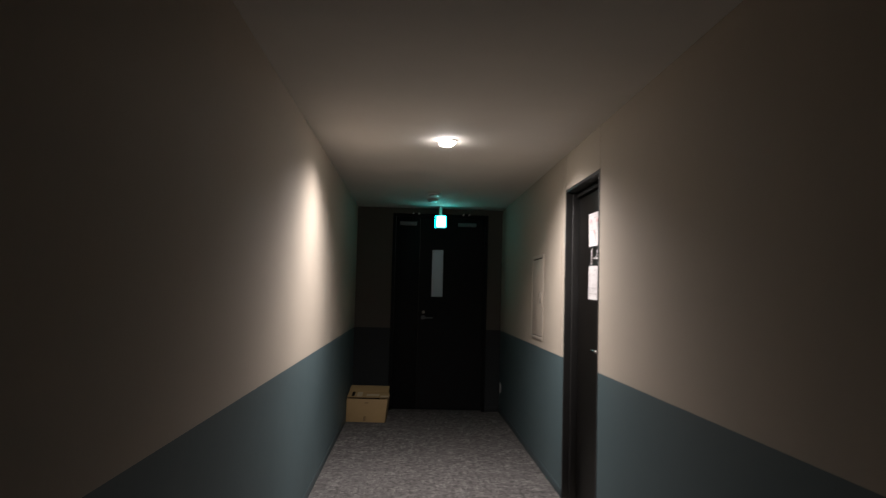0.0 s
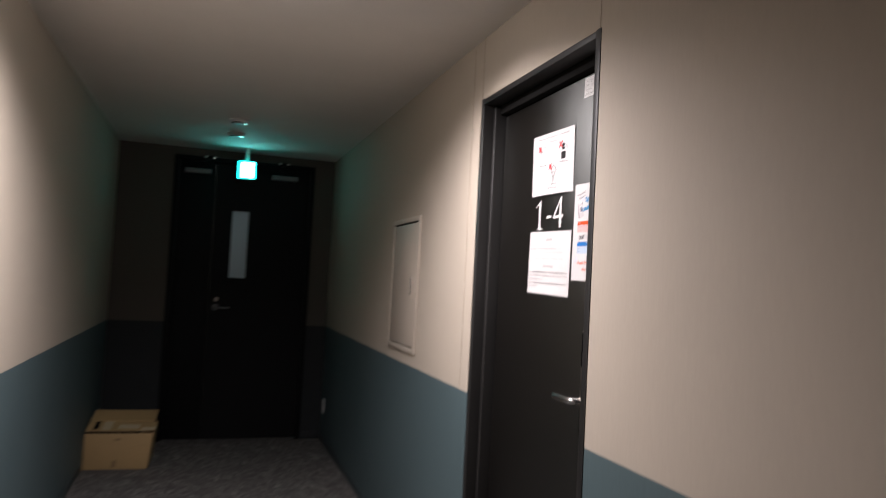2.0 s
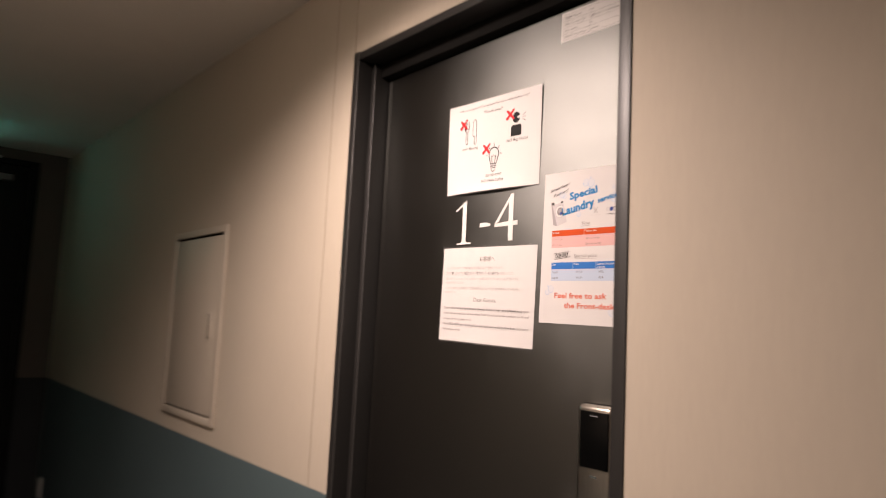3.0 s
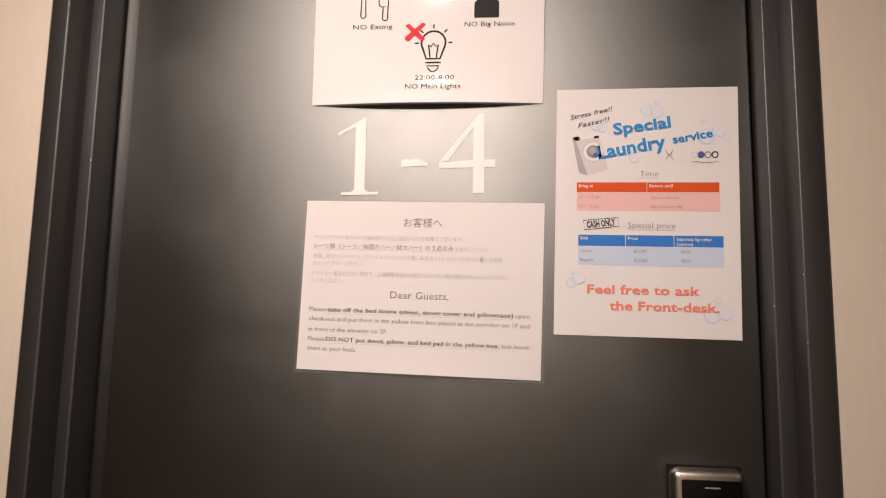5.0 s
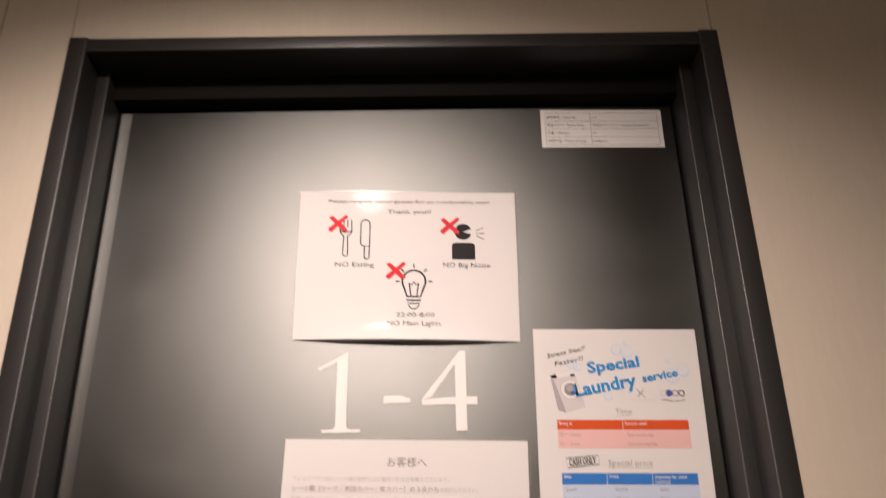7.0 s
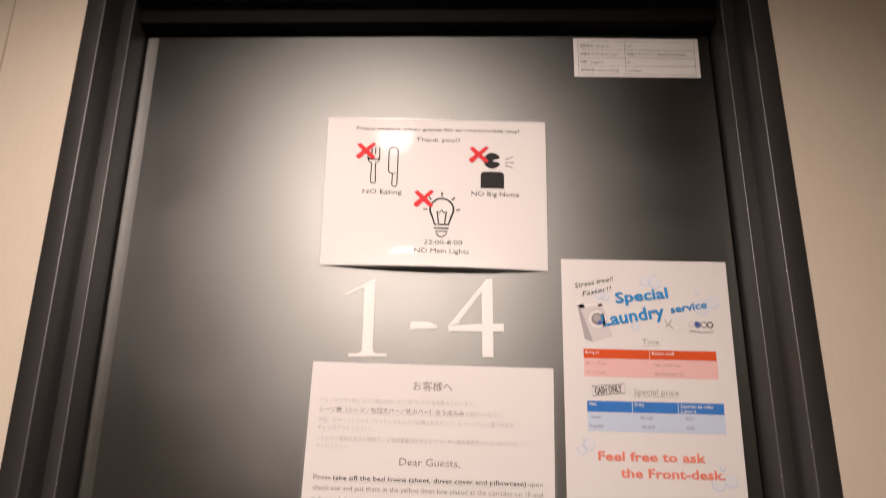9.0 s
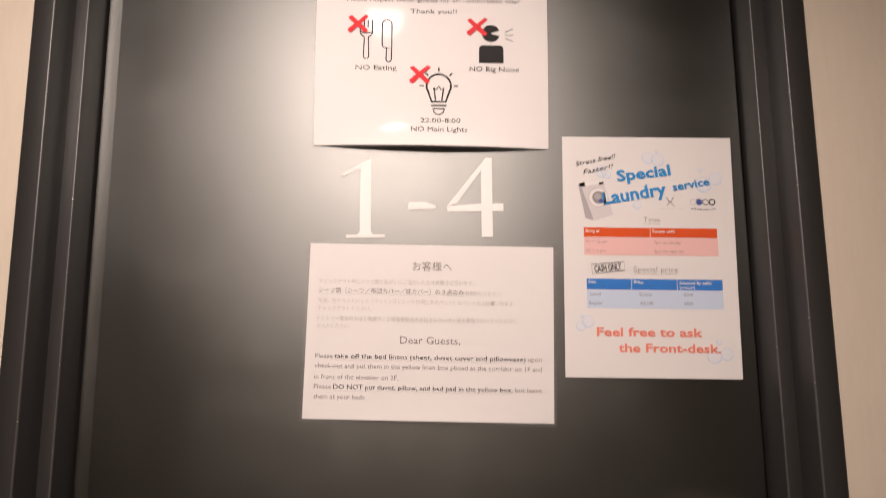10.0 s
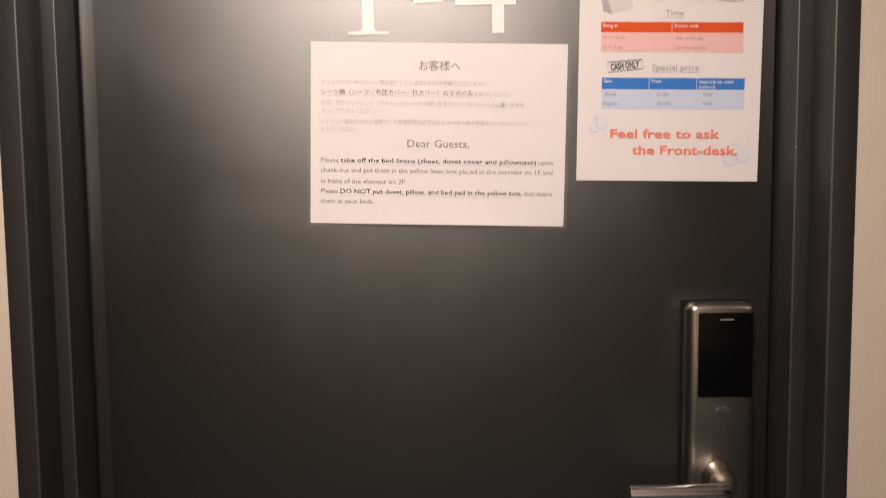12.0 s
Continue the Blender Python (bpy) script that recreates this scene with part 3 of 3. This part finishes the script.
rules.stroke("bulb_filament", [(bulb_u - 0.0040, bulb_v + 0.0195), (bulb_u - 0.0062, bulb_v + 0.0025), (bulb_u - 0.0030, bulb_v + 0.0050), (bulb_u, bulb_v + 0.0005),
                               (bulb_u + 0.0030, bulb_v + 0.0050), (bulb_u + 0.0062, bulb_v + 0.0025), (bulb_u + 0.0040, bulb_v + 0.0195)], 0.0018, ink_black, 3)
rules.bar("bulb_collar", bulb_u - 0.0100, bulb_v + 0.0250, bulb_u + 0.0100, bulb_v + 0.0272, ink_black)
rules.stroke("bulb_foot", [(bulb_u - 0.0080, bulb_v + 0.0305), (bulb_u + 0.0080, bulb_v + 0.0305)] + arc(bulb_u, bulb_v + 0.0315, 0.0066, 20, 160, 8), 0.0016, ink_black, closed=True)
for a in (180, 225, 270, 315, 360):
    c, s = math.cos(radians(a)), math.sin(radians(a))
    rules.stroke("bulb_ray", [(bulb_u + 0.0190 * c, bulb_v + 0.0190 * s), (bulb_u + 0.0245 * c, bulb_v + 0.0245 * s)], 0.0019, ink_black)
cross(rules, 0.1338, 0.1152)

rules.laminate(0.0028)

# Linen notice in two languages.
linen = Sheet("linen_notice", 4.5015, 1.5500, 1.4, 0.297, 0.210, "laminated white bed linen notice in Japanese and English", paper, curl=0.003)
linen.words("お客様へ", 0.1255, 0.1735, 0.0310, 0.0092, ink_soft)
for body, a, b, v in (("チェックアウト時にシーツ類の剥がしにご協力いただき有難うございます。", 0.0125, 0.2010, 0.0485),
                      ("布団、枕やベッドパット（マットレスとシーツの間にあるパット）はベッドの上に置いたまま", 0.0125, 0.2480, 0.0722), ("チェックアウトください。", 0.0125, 0.0770, 0.0814),
                      ("ドミトリー宿泊の方は１階廊下、２階個室宿泊の方はエレベーター前の黄色のシーツ入れの中に", 0.0125, 0.2530, 0.0936), ("お入れください。", 0.0125, 0.0525, 0.1026)):
    linen.words(body, a, b, v, 0.0046, ink_faint)
linen.words("シーツ類（シーツ／布団カバー／枕カバー）の３点のみ", 0.0125, 0.1885, 0.0600, 0.0052, ink_soft, 0.001)
linen.words("お剥がしください。", 0.1905, 0.2350, 0.0604, 0.0046, ink_faint)
linen.bar("underline", 0.0125, 0.0612, 0.1885, 0.0616, ink_faint)
linen.words("Dear Guests,", 0.1130, 0.1850, 0.1200, 0.0090, ink_soft, 0.001)
for body, a, b, v, mat, bold in (
        ("Please", 0.0122, 0.0328, 0.1386, ink_soft, 0.0), ("take off the bed linens (sheet, duvet cover and pillowcase)", 0.0352, 0.2632, 0.1386, ink_black, 0.0015),
        ("upon", 0.2660, 0.2828, 0.1386, ink_soft, 0.0),
        ("check-out and put them in the yellow linen box placed at the corridor on 1F and", 0.0122, 0.2828, 0.1502, ink_soft, 0.0),
        ("in front of the elevator on 2F.", 0.0122, 0.1120, 0.1632, ink_soft, 0.0),
        ("Please", 0.0122, 0.0328, 0.1748, ink_soft, 0.0), ("DO NOT put duvet, pillow, and bed pad in the yellow box,", 0.0352, 0.2478, 0.1748, ink_black, 0.0015),
        ("but leave", 0.2510, 0.2828, 0.1748, ink_soft, 0.0), ("them at your beds.", 0.0122, 0.0745, 0.1864, ink_soft, 0.0)):
    linen.words(body, a, b, v, 0.0056, mat, bold)
linen.bar("underline", 0.0352, 0.1406, 0.2632, 0.1410, ink_faint)
linen.bar("underline", 0.0352, 0.1768, 0.2478, 0.1772, ink_faint)

linen.laminate(0.0034)

# Laundry leaflet.
laundry = Sheet("laundry_notice", 4.1895, 1.6835, 1.0, 0.210, 0.297, "colourful laundry service leaflet with price tables", paper)
P = 0.210 / 925


def wp(x, y):
    return (x - 18) * P, (y - 22) * 0.0002317


def on(x, y, low=0.0):
    u, v = wp(x, y)
    return u, v + low


LOW = 0.1494   # second half of the leaflet


def leaf_words(body, x0, x1, y, cap, mat, bold=0.0, lean=0.0, low=0.0, shear=0.0, level=2):
    u0, v = on(x0, y, low)
    u1, _ = on(x1, y, low)
    return laundry.words(body, u0, u1, v, cap, mat, bold, lean, level, shear)


for k, (x, y, r) in enumerate(((486, 138, 30), (540, 146, 34), (785, 282, 40), (850, 250, 34), (770, 200, 12), (420, 395, 22), (228, 215, 30), (258, 232, 22), (535, 100, 8))):
    u, v = wp(x, y)
    laundry.disc("bubble", u, v, r * P * 0.96, ink_bubble_light, 0.6 + 0.12 * k)
    laundry.stroke("bubble_rim", arc(u, v, r * P, 20, 200, 18), 0.0011, ink_bubble, 1.8 + 0.05 * k)
    laundry.stroke("bubble_rim", arc(u, v, r * P, 200, 380, 18), 0.0005, ink_pale, 1.9 + 0.05 * k)
leaf_words("Stress free!!", 92, 318, 188, 0.0062, ink_black, 0.0, 12.5, shear=0.25, level=3)
leaf_words("Faster!!", 132, 302, 232, 0.0062, ink_black, 0.0, 12.5, shear=0.25, level=3)
leaf_words("Special", 316, 612, 268, 0.0138, ink_sky, 0.030, 7.5, level=4)
leaf_words("Laundry", 240, 590, 396, 0.0160, ink_sky, 0.030, 10.0, level=4)
leaf_words("service", 618, 822, 318, 0.0100, ink_sky, 0.028, 10.0, level=4)
# Washing machine picture.
laundry.shape("machine_side", [[wp(102, 282), wp(135, 272), wp(182, 484), wp(138, 470)]], ink_machine_shade, 1)
laundry.shape("machine_top", [[wp(102, 282), wp(225, 262), wp(240, 276), wp(120, 300)]], ink_white, 1)
laundry.shape("machine_front", [[wp(120, 302), wp(242, 278), wp(290, 452), wp(184, 484)]], ink_machine, 2)
laundry.shape("machine_display", [[wp(214, 276), wp(238, 271), wp(242, 284), wp(218, 289)]], ink_black, 3)
laundry.ring("machine_rim", *wp(210, 358), 52 * P, 0.0006, ink_machine_shade, 3)
laundry.ring("machine_door", *wp(210, 358), 43 * P, 0.0036, ink_white, 4)
laundry.disc("machine_glass", *wp(213, 358), 35 * P, ink_soft, 3)
laundry.disc("machine_drum", *wp(207, 352), 19 * P, ink_machine_shade, 4)
laundry.disc("machine_water", *wp(224, 378), 13 * P, ink_navy, 5)
# Firm marks, as plain shapes.
for i, pts in enumerate(([(578, 352), (592, 372)], [(618, 352), (606, 372)], [(598, 378), (580, 400)], [(598, 378), (622, 402)], [(586, 374), (612, 374)])):
    laundry.stroke("mark_stroke", [wp(*q) for q in pts], 0.0008, ink_soft, 2 + i % 2)
laundry.stroke("mark_line", [wp(540, 415), wp(670, 415)], 0.0003, ink_faint)
for x, mat in ((724, ink_machine), (757, ink_navy), (791, ink_soft), (826, ink_black)):
    laundry.ring("mark_ring", *wp(x, 377), 15 * P, 0.0014, mat, 2)
laundry.disc("mark_dot", *wp(757, 377), 11 * P, ink_navy, 2)
u, v = wp(712, 409)
laundry.smudges(u, wp(846, 0)[0], v + 0.0030, 0.0030, ink_black, 5)
leaf_words("Time", 450, 542, 488, 0.0064, ink_soft, -0.004)
laundry.bar("underline", *wp(450, 496), *wp(542, 498), ink_soft)


def table(x, y, rows, low):
    for x0, x1, y0, y1, mat in rows:
        laundry.bar("table_cell", *on(x0, y0, low), *on(x1, y1, low), mat, 1)


table(0, 0, [(128, 484, 520, 571, ink_orange), (487, 845, 520, 571, ink_orange), (128, 848, 573, 668, ink_pink)], 0)
leaf_words("Bring at", 138, 212, 546, 0.0040, ink_white, 0.01)
leaf_words("Return until", 498, 616, 546, 0.0040, ink_white, 0.01)
for body, x0, x1, y in (("10 ～ 12 pm", 140, 250, 604), ("12 ～ 5 pm", 140, 242, 652), ("7pm on the day", 505, 648, 606), ("5pm the next day", 505, 664, 652)):
    leaf_words(body, x0, x1, y, 0.0038, ink_soft)
box_u = [on(163, 74, LOW), on(340, 58, LOW), on(345, 103, LOW), on(170, 123, LOW)]
laundry.stroke("stamp_border", box_u, 0.0008, ink_black, 2, True)
leaf_words("CASH ONLY", 182, 328, 113, 0.0080, ink_black, 0.030, 6.0, LOW)
leaf_words("Special price", 390, 628, 112, 0.0073, ink_soft, -0.004, low=LOW)
laundry.bar("underline", *on(390, 120, LOW), *on(628, 122, LOW), ink_soft)
table(0, 0, [(138, 376, 148, 205, ink_blue), (379, 618, 148, 205, ink_blue), (621, 861, 148, 205, ink_blue), (138, 862, 207, 303, ink_pale)], LOW)
leaf_words("Size", 148, 188, 172, 0.0040, ink_white, 0.01, low=LOW)
leaf_words("Price", 390, 440, 172, 0.0040, ink_white, 0.01, low=LOW)
leaf_words("Separate by color", 632, 806, 174, 0.0040, ink_white, 0.01, low=LOW)
leaf_words("(option)", 632, 712, 199, 0.0040, ink_white, 0.01, low=LOW)
for body, x0, x1, y in (("Small", 155, 210, 238), ("Regular", 148, 222, 284), ("¥2,000", 416, 482, 238), ("¥3,000", 420, 488, 284), ("¥500", 652, 700, 238), ("¥500", 652, 700, 284)):
    leaf_words(body, x0, x1, y, 0.0042, ink_soft, 0.0, low=LOW)
for k, (x, y, r) in enumerate(((142, 372, 30), (104, 396, 24), (800, 545, 36), (866, 532, 32), (828, 470, 14), (112, 345, 8))):
    u, v = on(x, y, LOW)
    laundry.disc("bubble", u, v, r * P * 0.96, ink_bubble_light, 0.6 + 0.12 * k)
    laundry.stroke("bubble_rim", arc(u, v, r * P, 20, 200, 18), 0.0011, ink_bubble, 1.8 + 0.05 * k)
    laundry.stroke("bubble_rim", arc(u, v, r * P, 200, 380, 18), 0.0005, ink_pale, 1.9 + 0.05 * k)
leaf_words("Feel free to ask", 186, 744, 446, 0.0104, ink_coral, 0.024, low=LOW, level=3)
leaf_words("the Front-desk.", 298, 836, 527, 0.0104, ink_coral, 0.024, low=LOW, level=3)

# Room card in the upper corner of the door.
room_card = Sheet("room_card", 4.1585, 2.0130, 0.8, 0.176, 0.062, "small white card with a ruled room details table", plain_card, lift=0.0006)
for v in (0.005, 0.0185, 0.0315, 0.0445, 0.0575):
    room_card.bar("rule", 0.006, v, 0.170, v + 0.0004, ink_black)
for u in (0.006, 0.072, 0.1696):
    room_card.bar("rule", u, 0.0055, u + 0.0004, 0.0575, ink_black, 2)
for body, w, v in (("部屋番号／Room No.", 0.044, 0.0145), ("部屋タイプ／Room Type", 0.053, 0.0275), ("定員／Capacity", 0.032, 0.0405), ("部屋料金／Room Charge", 0.054, 0.0535)):
    room_card.words(body, 0.009, 0.009 + w, v, 0.0040, ink_black)
room_card.words("1-4", 0.075, 0.081, 0.0145, 0.0040, ink_black)
room_card.words("女性ドミトリー／Female Dormitory", 0.075, 0.157, 0.0275, 0.0040, ink_black)
for i, (a, b, v) in enumerate(((0.075, 0.080, 0.0405), (0.075, 0.094, 0.0535))):
    room_card.smudges(a, b, v, 0.0040, ink_black, 51 + i)

# ---- access panel in the right wall ----
panel = tagged(new("access_panel"), "beige steel service panel set in the wall with a small pull", "service panel")
panel.location = (RIGHT, 5.825, 1.3)
Y0, Y1, Z0, Z1 = 5.565, 6.083, 0.997, 1.682
for name, y0, y1, z0, z1 in (("frame_side", Y0, Y0 + 0.026, Z0, Z1), ("frame_side", Y1 - 0.026, Y1, Z0, Z1),
                             ("frame_rail", Y0 + 0.0262, Y1 - 0.0262, Z1 - 0.024, Z1), ("frame_rail", Y0 + 0.0262, Y1 - 0.0262, Z0, Z0 + 0.024)):
    framed(name, boxed(RIGHT - 0.011, RIGHT - 0.0002, y0, y1, z0, z1, bevel=0.002), beige_steel, panel)
framed("gap", boxed(RIGHT - 0.0012, RIGHT - 0.0004, Y0 + 0.0263, Y1 - 0.0263, Z0 + 0.0243, Z1 - 0.0243), shadow_gap, panel, "black sheet for the shade in the gap round the flap")
flap = framed("flap", boxed(RIGHT - 0.008, RIGHT - 0.0014, Y0 + 0.029, Y1 - 0.029, Z0 + 0.031, Z1 - 0.033, bevel=0.0015), beige_steel, panel)
pull = part("pull", boxed(RIGHT - 0.020, RIGHT - 0.007, 5.641, 5.652, 1.288, 1.378, bevel=0.003, segments=3), satin, flap, "slim metal pull")

# ---- wall socket ----
socket = thing("wall_socket", boxed(RIGHT - 0.008, RIGHT - 0.0002, 8.09, 8.165, 0.235, 0.35, bevel=0.003, segments=3), white_plastic,
               "white plastic wall socket low on the wall", "wall socket")
part("insert", boxed(RIGHT - 0.0098, RIGHT - 0.0075, 8.113, 8.142, 0.262, 0.323, bevel=0.001), white_plastic, socket)

# ---- end door ----
end_frame = tagged(new("end_door_frame"), "black steel frame round the end door", "door frame", kind="structure")
end_frame.location = (0.34, END, 0)
for name, x0, x1, z0, z1 in (("jamb", FAR0, FAR0 + 0.035, 0, FARTOP), ("jamb", FAR1 - 0.035, FAR1, 0, FARTOP), ("head", FAR0 + 0.0352, FAR1 - 0.0352, FARTOP - 0.035, FARTOP)):
    framed(name, boxed(x0, x1, END - 0.012, END + 0.12, z0, z1, bevel=0.003), far_black, end_frame)
WIN = (0.250, 0.380, 1.305, 1.850)
MEET = 0.105
end_door = thing("door_2", None, None, "closed black double door with a narrow frosted vision panel", "door", "structure")
end_door.location = (0.34, END + 0.05, 0)
framed("leaf", boxed(FAR0 + 0.037, MEET - 0.0005, END + 0.03, END + 0.07, 0.01, FARTOP - 0.037, bevel=0.0008), far_black, end_door)
bm = bmesh.new()
for x0, x1, z0, z1 in ((MEET + 0.0005, WIN[0], 0.01, FARTOP - 0.037), (WIN[1], FAR1 - 0.037, 0.01, FARTOP - 0.037),
                       (WIN[0], WIN[1], 0.01, WIN[2]), (WIN[0], WIN[1], WIN[3], FARTOP - 0.037)):
    box(bm, x0, x1, END + 0.03, END + 0.07, z0, z1)
leaf = framed("leaf", bm, far_black, end_door)
pane = part("pane", boxed(WIN[0], WIN[1], END + 0.044, END + 0.050, WIN[2], WIN[3]), frosted_glass, leaf, "frosted glass pane")
bm = bmesh.new()
lathe(bm, (0.162, END + 0.0298, 1.060), [(0, 0), (0.026, 0), (0.026, -0.006), (0.012, -0.008), (0.012, -0.03), (0, -0.03)], 24, "y")
tube(bm, [(0.162, END, 1.060), (0.166, END - 0.016, 1.060), (0.180, END - 0.022, 1.060), (0.272, END - 0.022, 1.060)], 0.009, 14)
handle = part("lever_handle", bm, grey_plastic, leaf, "dull grey lever handle")
lock = part("key_cylinder", lathe(bmesh.new(), (0.166, END + 0.0298, 1.125), [(0, 0), (0.017, 0), (0.017, -0.008), (0, -0.009)], 20, "y"), steel, leaf, "steel key cylinder")


def closer(x0, x1, bracket):
    ob = tagged(new("door_closer"), "grey metal door closer at the head of the end door", "door closer", group="door closers")
    ob.location = ((x0 + x1) / 2, END, 2.15)
    framed("body", boxed(x0, x1, END - 0.018, END + 0.0298, 2.128, 2.168, bevel=0.006, segments=3), grey_plastic, ob)
    framed("arm", tube(bmesh.new(), [((x0 + x1) / 2, END - 0.010, 2.170), (bracket, END - 0.055, 2.205), (bracket + 0.03, END - 0.034, 2.250)], 0.006, 10), far_black, ob)
    framed("bracket", boxed(bracket - 0.012, bracket + 0.078, END - 0.032, END - 0.0125, 2.246, 2.272, bevel=0.002), far_black, ob)
    for dx in (0.0, 0.066):
        framed("bolt", lathe(bmesh.new(), (bracket + dx, END - 0.0325, 2.262), [(0, 0.0004), (0.0095, 0.0), (0.0095, -0.003), (0.0070, -0.00318), (0.0045, -0.00331), (0.0020, -0.00337), (0, -0.00339)], 16, "y"),
               chrome, ob, "bright bolt head")
    return ob


closer(-0.135, 0.062, 0.018)
closer(0.545, 0.755, 0.60)

# Light on the landing behind the frosted pane.
landing = bpy.data.lights.new("landing_light", "POINT")
landing.energy, landing.color, landing.shadow_soft_size = 2.4, (0.85, 0.95, 1.0), 0.06
new("landing_light", landing).location = (0.30, END + 0.9, 2.05)
landing_lamp = thing("landing_lamp", lathe(bmesh.new(), (0.30, END + 0.9, CEIL), [(0, 0.0005), (0.07, 0.0), (0.07, -0.02), (0.05, -0.04), (0, -0.045)], 24), white_plastic,
                     "small white ceiling lamp on the landing", "ceiling lamp")

# ---- exit sign ----
exit_sign = tagged(new("exit_sign"), "lit green and white emergency exit sign hung from the ceiling", "exit sign")
exit_sign.location = (0.327, 8.0, CEIL)
X0, X1, S0, S1 = 0.261, 0.393, 2.088, 2.224
framed("housing", boxed(X0, X1, 8.004, 8.05, S0, S1, bevel=0.003), white_plastic, exit_sign)
framed("mount", boxed(0.312, 0.342, 8.012, 8.042, S1, CEIL - 0.0005, bevel=0.002), white_plastic, exit_sign)
framed("green_panel", boxed(X0 + 0.002, X1 - 0.002, 8.000, 8.0038, S0 + 0.002, S1 - 0.002), sign_green, exit_sign, "glowing green sign face")
framed("white_field", boxed(X0 + 0.022, X1 - 0.012, 7.9975, 7.9998, S0 + 0.008, S1 - 0.008), sign_white, exit_sign, "glowing white pictogram field")

# ---- ceiling fittings ----


def detector(y, r):
    ob = thing("ceiling_detector", lathe(bmesh.new(), (0.214, y, CEIL), [(0, 0.0005), (r, 0.0), (r, -0.012), (r * 0.9, -0.017), (r * 0.5, -0.026), (0, -0.028)], 32), white_plastic,
               "round white detector on the ceiling", "detector", group="ceiling detectors")
    part("ring", lathe(bmesh.new(), (0.214, y, CEIL - 0.0125), [(r * 0.60, 0), (r * 0.80, -0.004), (r * 0.74, -0.010), (r * 0.60, -0.012)], 32), satin, ob, "bright trim ring")
    return ob


detector(6.95, 0.064)
detector(7.43, 0.060)


def downlight(x, y, glow):
    ob = thing("ceiling_lamp", lathe(bmesh.new(), (x, y, CEIL), [(0.0, 0.0005), (0.066, 0.0), (0.066, -0.005), (0.056, -0.009), (0.052, -0.006), (0.0, -0.006)], 40), white_plastic,
               "round lit ceiling lamp with a white rim", "ceiling lamp", group="ceiling lamps")
    part("diffuser", lathe(bmesh.new(), (x, y, CEIL - 0.0062), [(0.0, 0.0), (0.050, 0.0), (0.049, -0.009), (0.042, -0.018), (0.026, -0.025), (0.0, -0.028)], 40), glow, ob, "glowing white diffuser")
    return ob


downlight(*LAMP, lamp_glow)
downlight(LAMP[0], -2.8, lamp_glow_dim)

# ---- cardboard box against the left wall ----
carton = tagged(new("cardboard_box"), "brown cardboard box with loosely folded flaps on the carpet", "box")
carton.location = (-0.41, 7.6, 0)
carton.rotation_euler = (0, 0, radians(-2.5))
BX0, BX1, BY0, BY1, BH = -0.612, -0.190, 7.45, 7.78, 0.238
for name, x0, x1, y0, y1 in (("front_side", BX0, BX1, BY0, BY0 + 0.006), ("back_side", BX0, BX1, BY1 - 0.006, BY1),
                             ("end_side", BX0, BX0 + 0.006, BY0 + 0.0062, BY1 - 0.0062), ("end_side", BX1 - 0.006, BX1, BY0 + 0.0062, BY1 - 0.0062)):
    framed(name, boxed(x0, x1, y0, y1, 0.0, BH, bevel=0.0015), card, carton)
framed("base", boxed(BX0 + 0.0065, BX1 - 0.0065, BY0 + 0.0065, BY1 - 0.0065, 0.001, 0.006), card, carton)


def flap_part(x0, x1, y_low, z_low, y_high, z_high, mat, name="flap", thick=0.005, label=""):
    bm = bmesh.new()
    outline = [(y_low, z_low), (y_high, z_high), (y_high, z_high + thick), (y_low, z_low + thick)]
    sides = [[bm.verts.new((x, y, z)) for y, z in outline] for x in (x0, x1)]
    for i in range(4):
        bm.faces.new((sides[0][i], sides[0][(i + 1) % 4], sides[1][(i + 1) % 4], sides[1][i]))
    bm.faces.new(sides[0][::-1])
    bm.faces.new(sides[1])
    bmesh.ops.recalc_face_normals(bm, faces=bm.faces)
    return framed(name, bm, mat, carton, label)


flap_part(BX0 + 0.004, BX1 + 0.010, BY0 + 0.002, BH + 0.014, BY0 + 0.165, BH + 0.044, card)
flap_part(BX0 + 0.006, BX1 - 0.004, BY0 + 0.150, BH + 0.050, BY1 + 0.004, BH + 0.090, card)
flap_part(BX0 + 0.10, BX0 + 0.155, BY0 + 0.01, BH + 0.0210, BY0 + 0.160, BH + 0.0487, card_light, "packing_tape", 0.0006, "strip of shiny packing tape")
flap_part(BX0 + 0.20, BX0 + 0.33, BY0 + 0.03, BH + 0.0247, BY0 + 0.10, BH + 0.0376, card_light, "shipping_label", 0.0006, "pale paper label")
flap_part(BX0 + 0.045, BX0 + 0.075, BY0 + 0.02, BH + 0.0228, BY0 + 0.158, BH + 0.0484, shadow_gap, "lid_slit_shade", 0.0006, "dark strip on the flap for the shade of a slit")
flap_part(BX1 - 0.075, BX1 + 0.012, BY0 - 0.010, BH + 0.0205, BY0 + 0.045, BH + 0.0290, card_light, "torn_flap", 0.004, "pale torn end of a flap")
framed("print_mark", boxed(-0.425, -0.385, BY0 - 0.0006, BY0 - 0.0001, 0.190, 0.204), card_dark, carton, "faint printed mark")
framed("print_mark", boxed(-0.428, -0.398, BY0 - 0.0006, BY0 - 0.0001, 0.012, 0.060), card_dark, carton, "faint scuffed mark")
framed("lid_shadow_gap", boxed(BX0 + 0.012, BX1 - 0.080, BY0 - 0.0008, BY0 + 0.004, BH + 0.0004, BH + 0.011), shadow_gap, carton, "dark strip for the shade under the flap")

# The box has sagged: its open side leans in towards the floor.
for piece in carton.children:
    for vert in piece.data.vertices:
        vert.co.x = BX0 + (vert.co.x - BX0) * (0.945 + 0.055 * min(1.0, vert.co.z / BH))
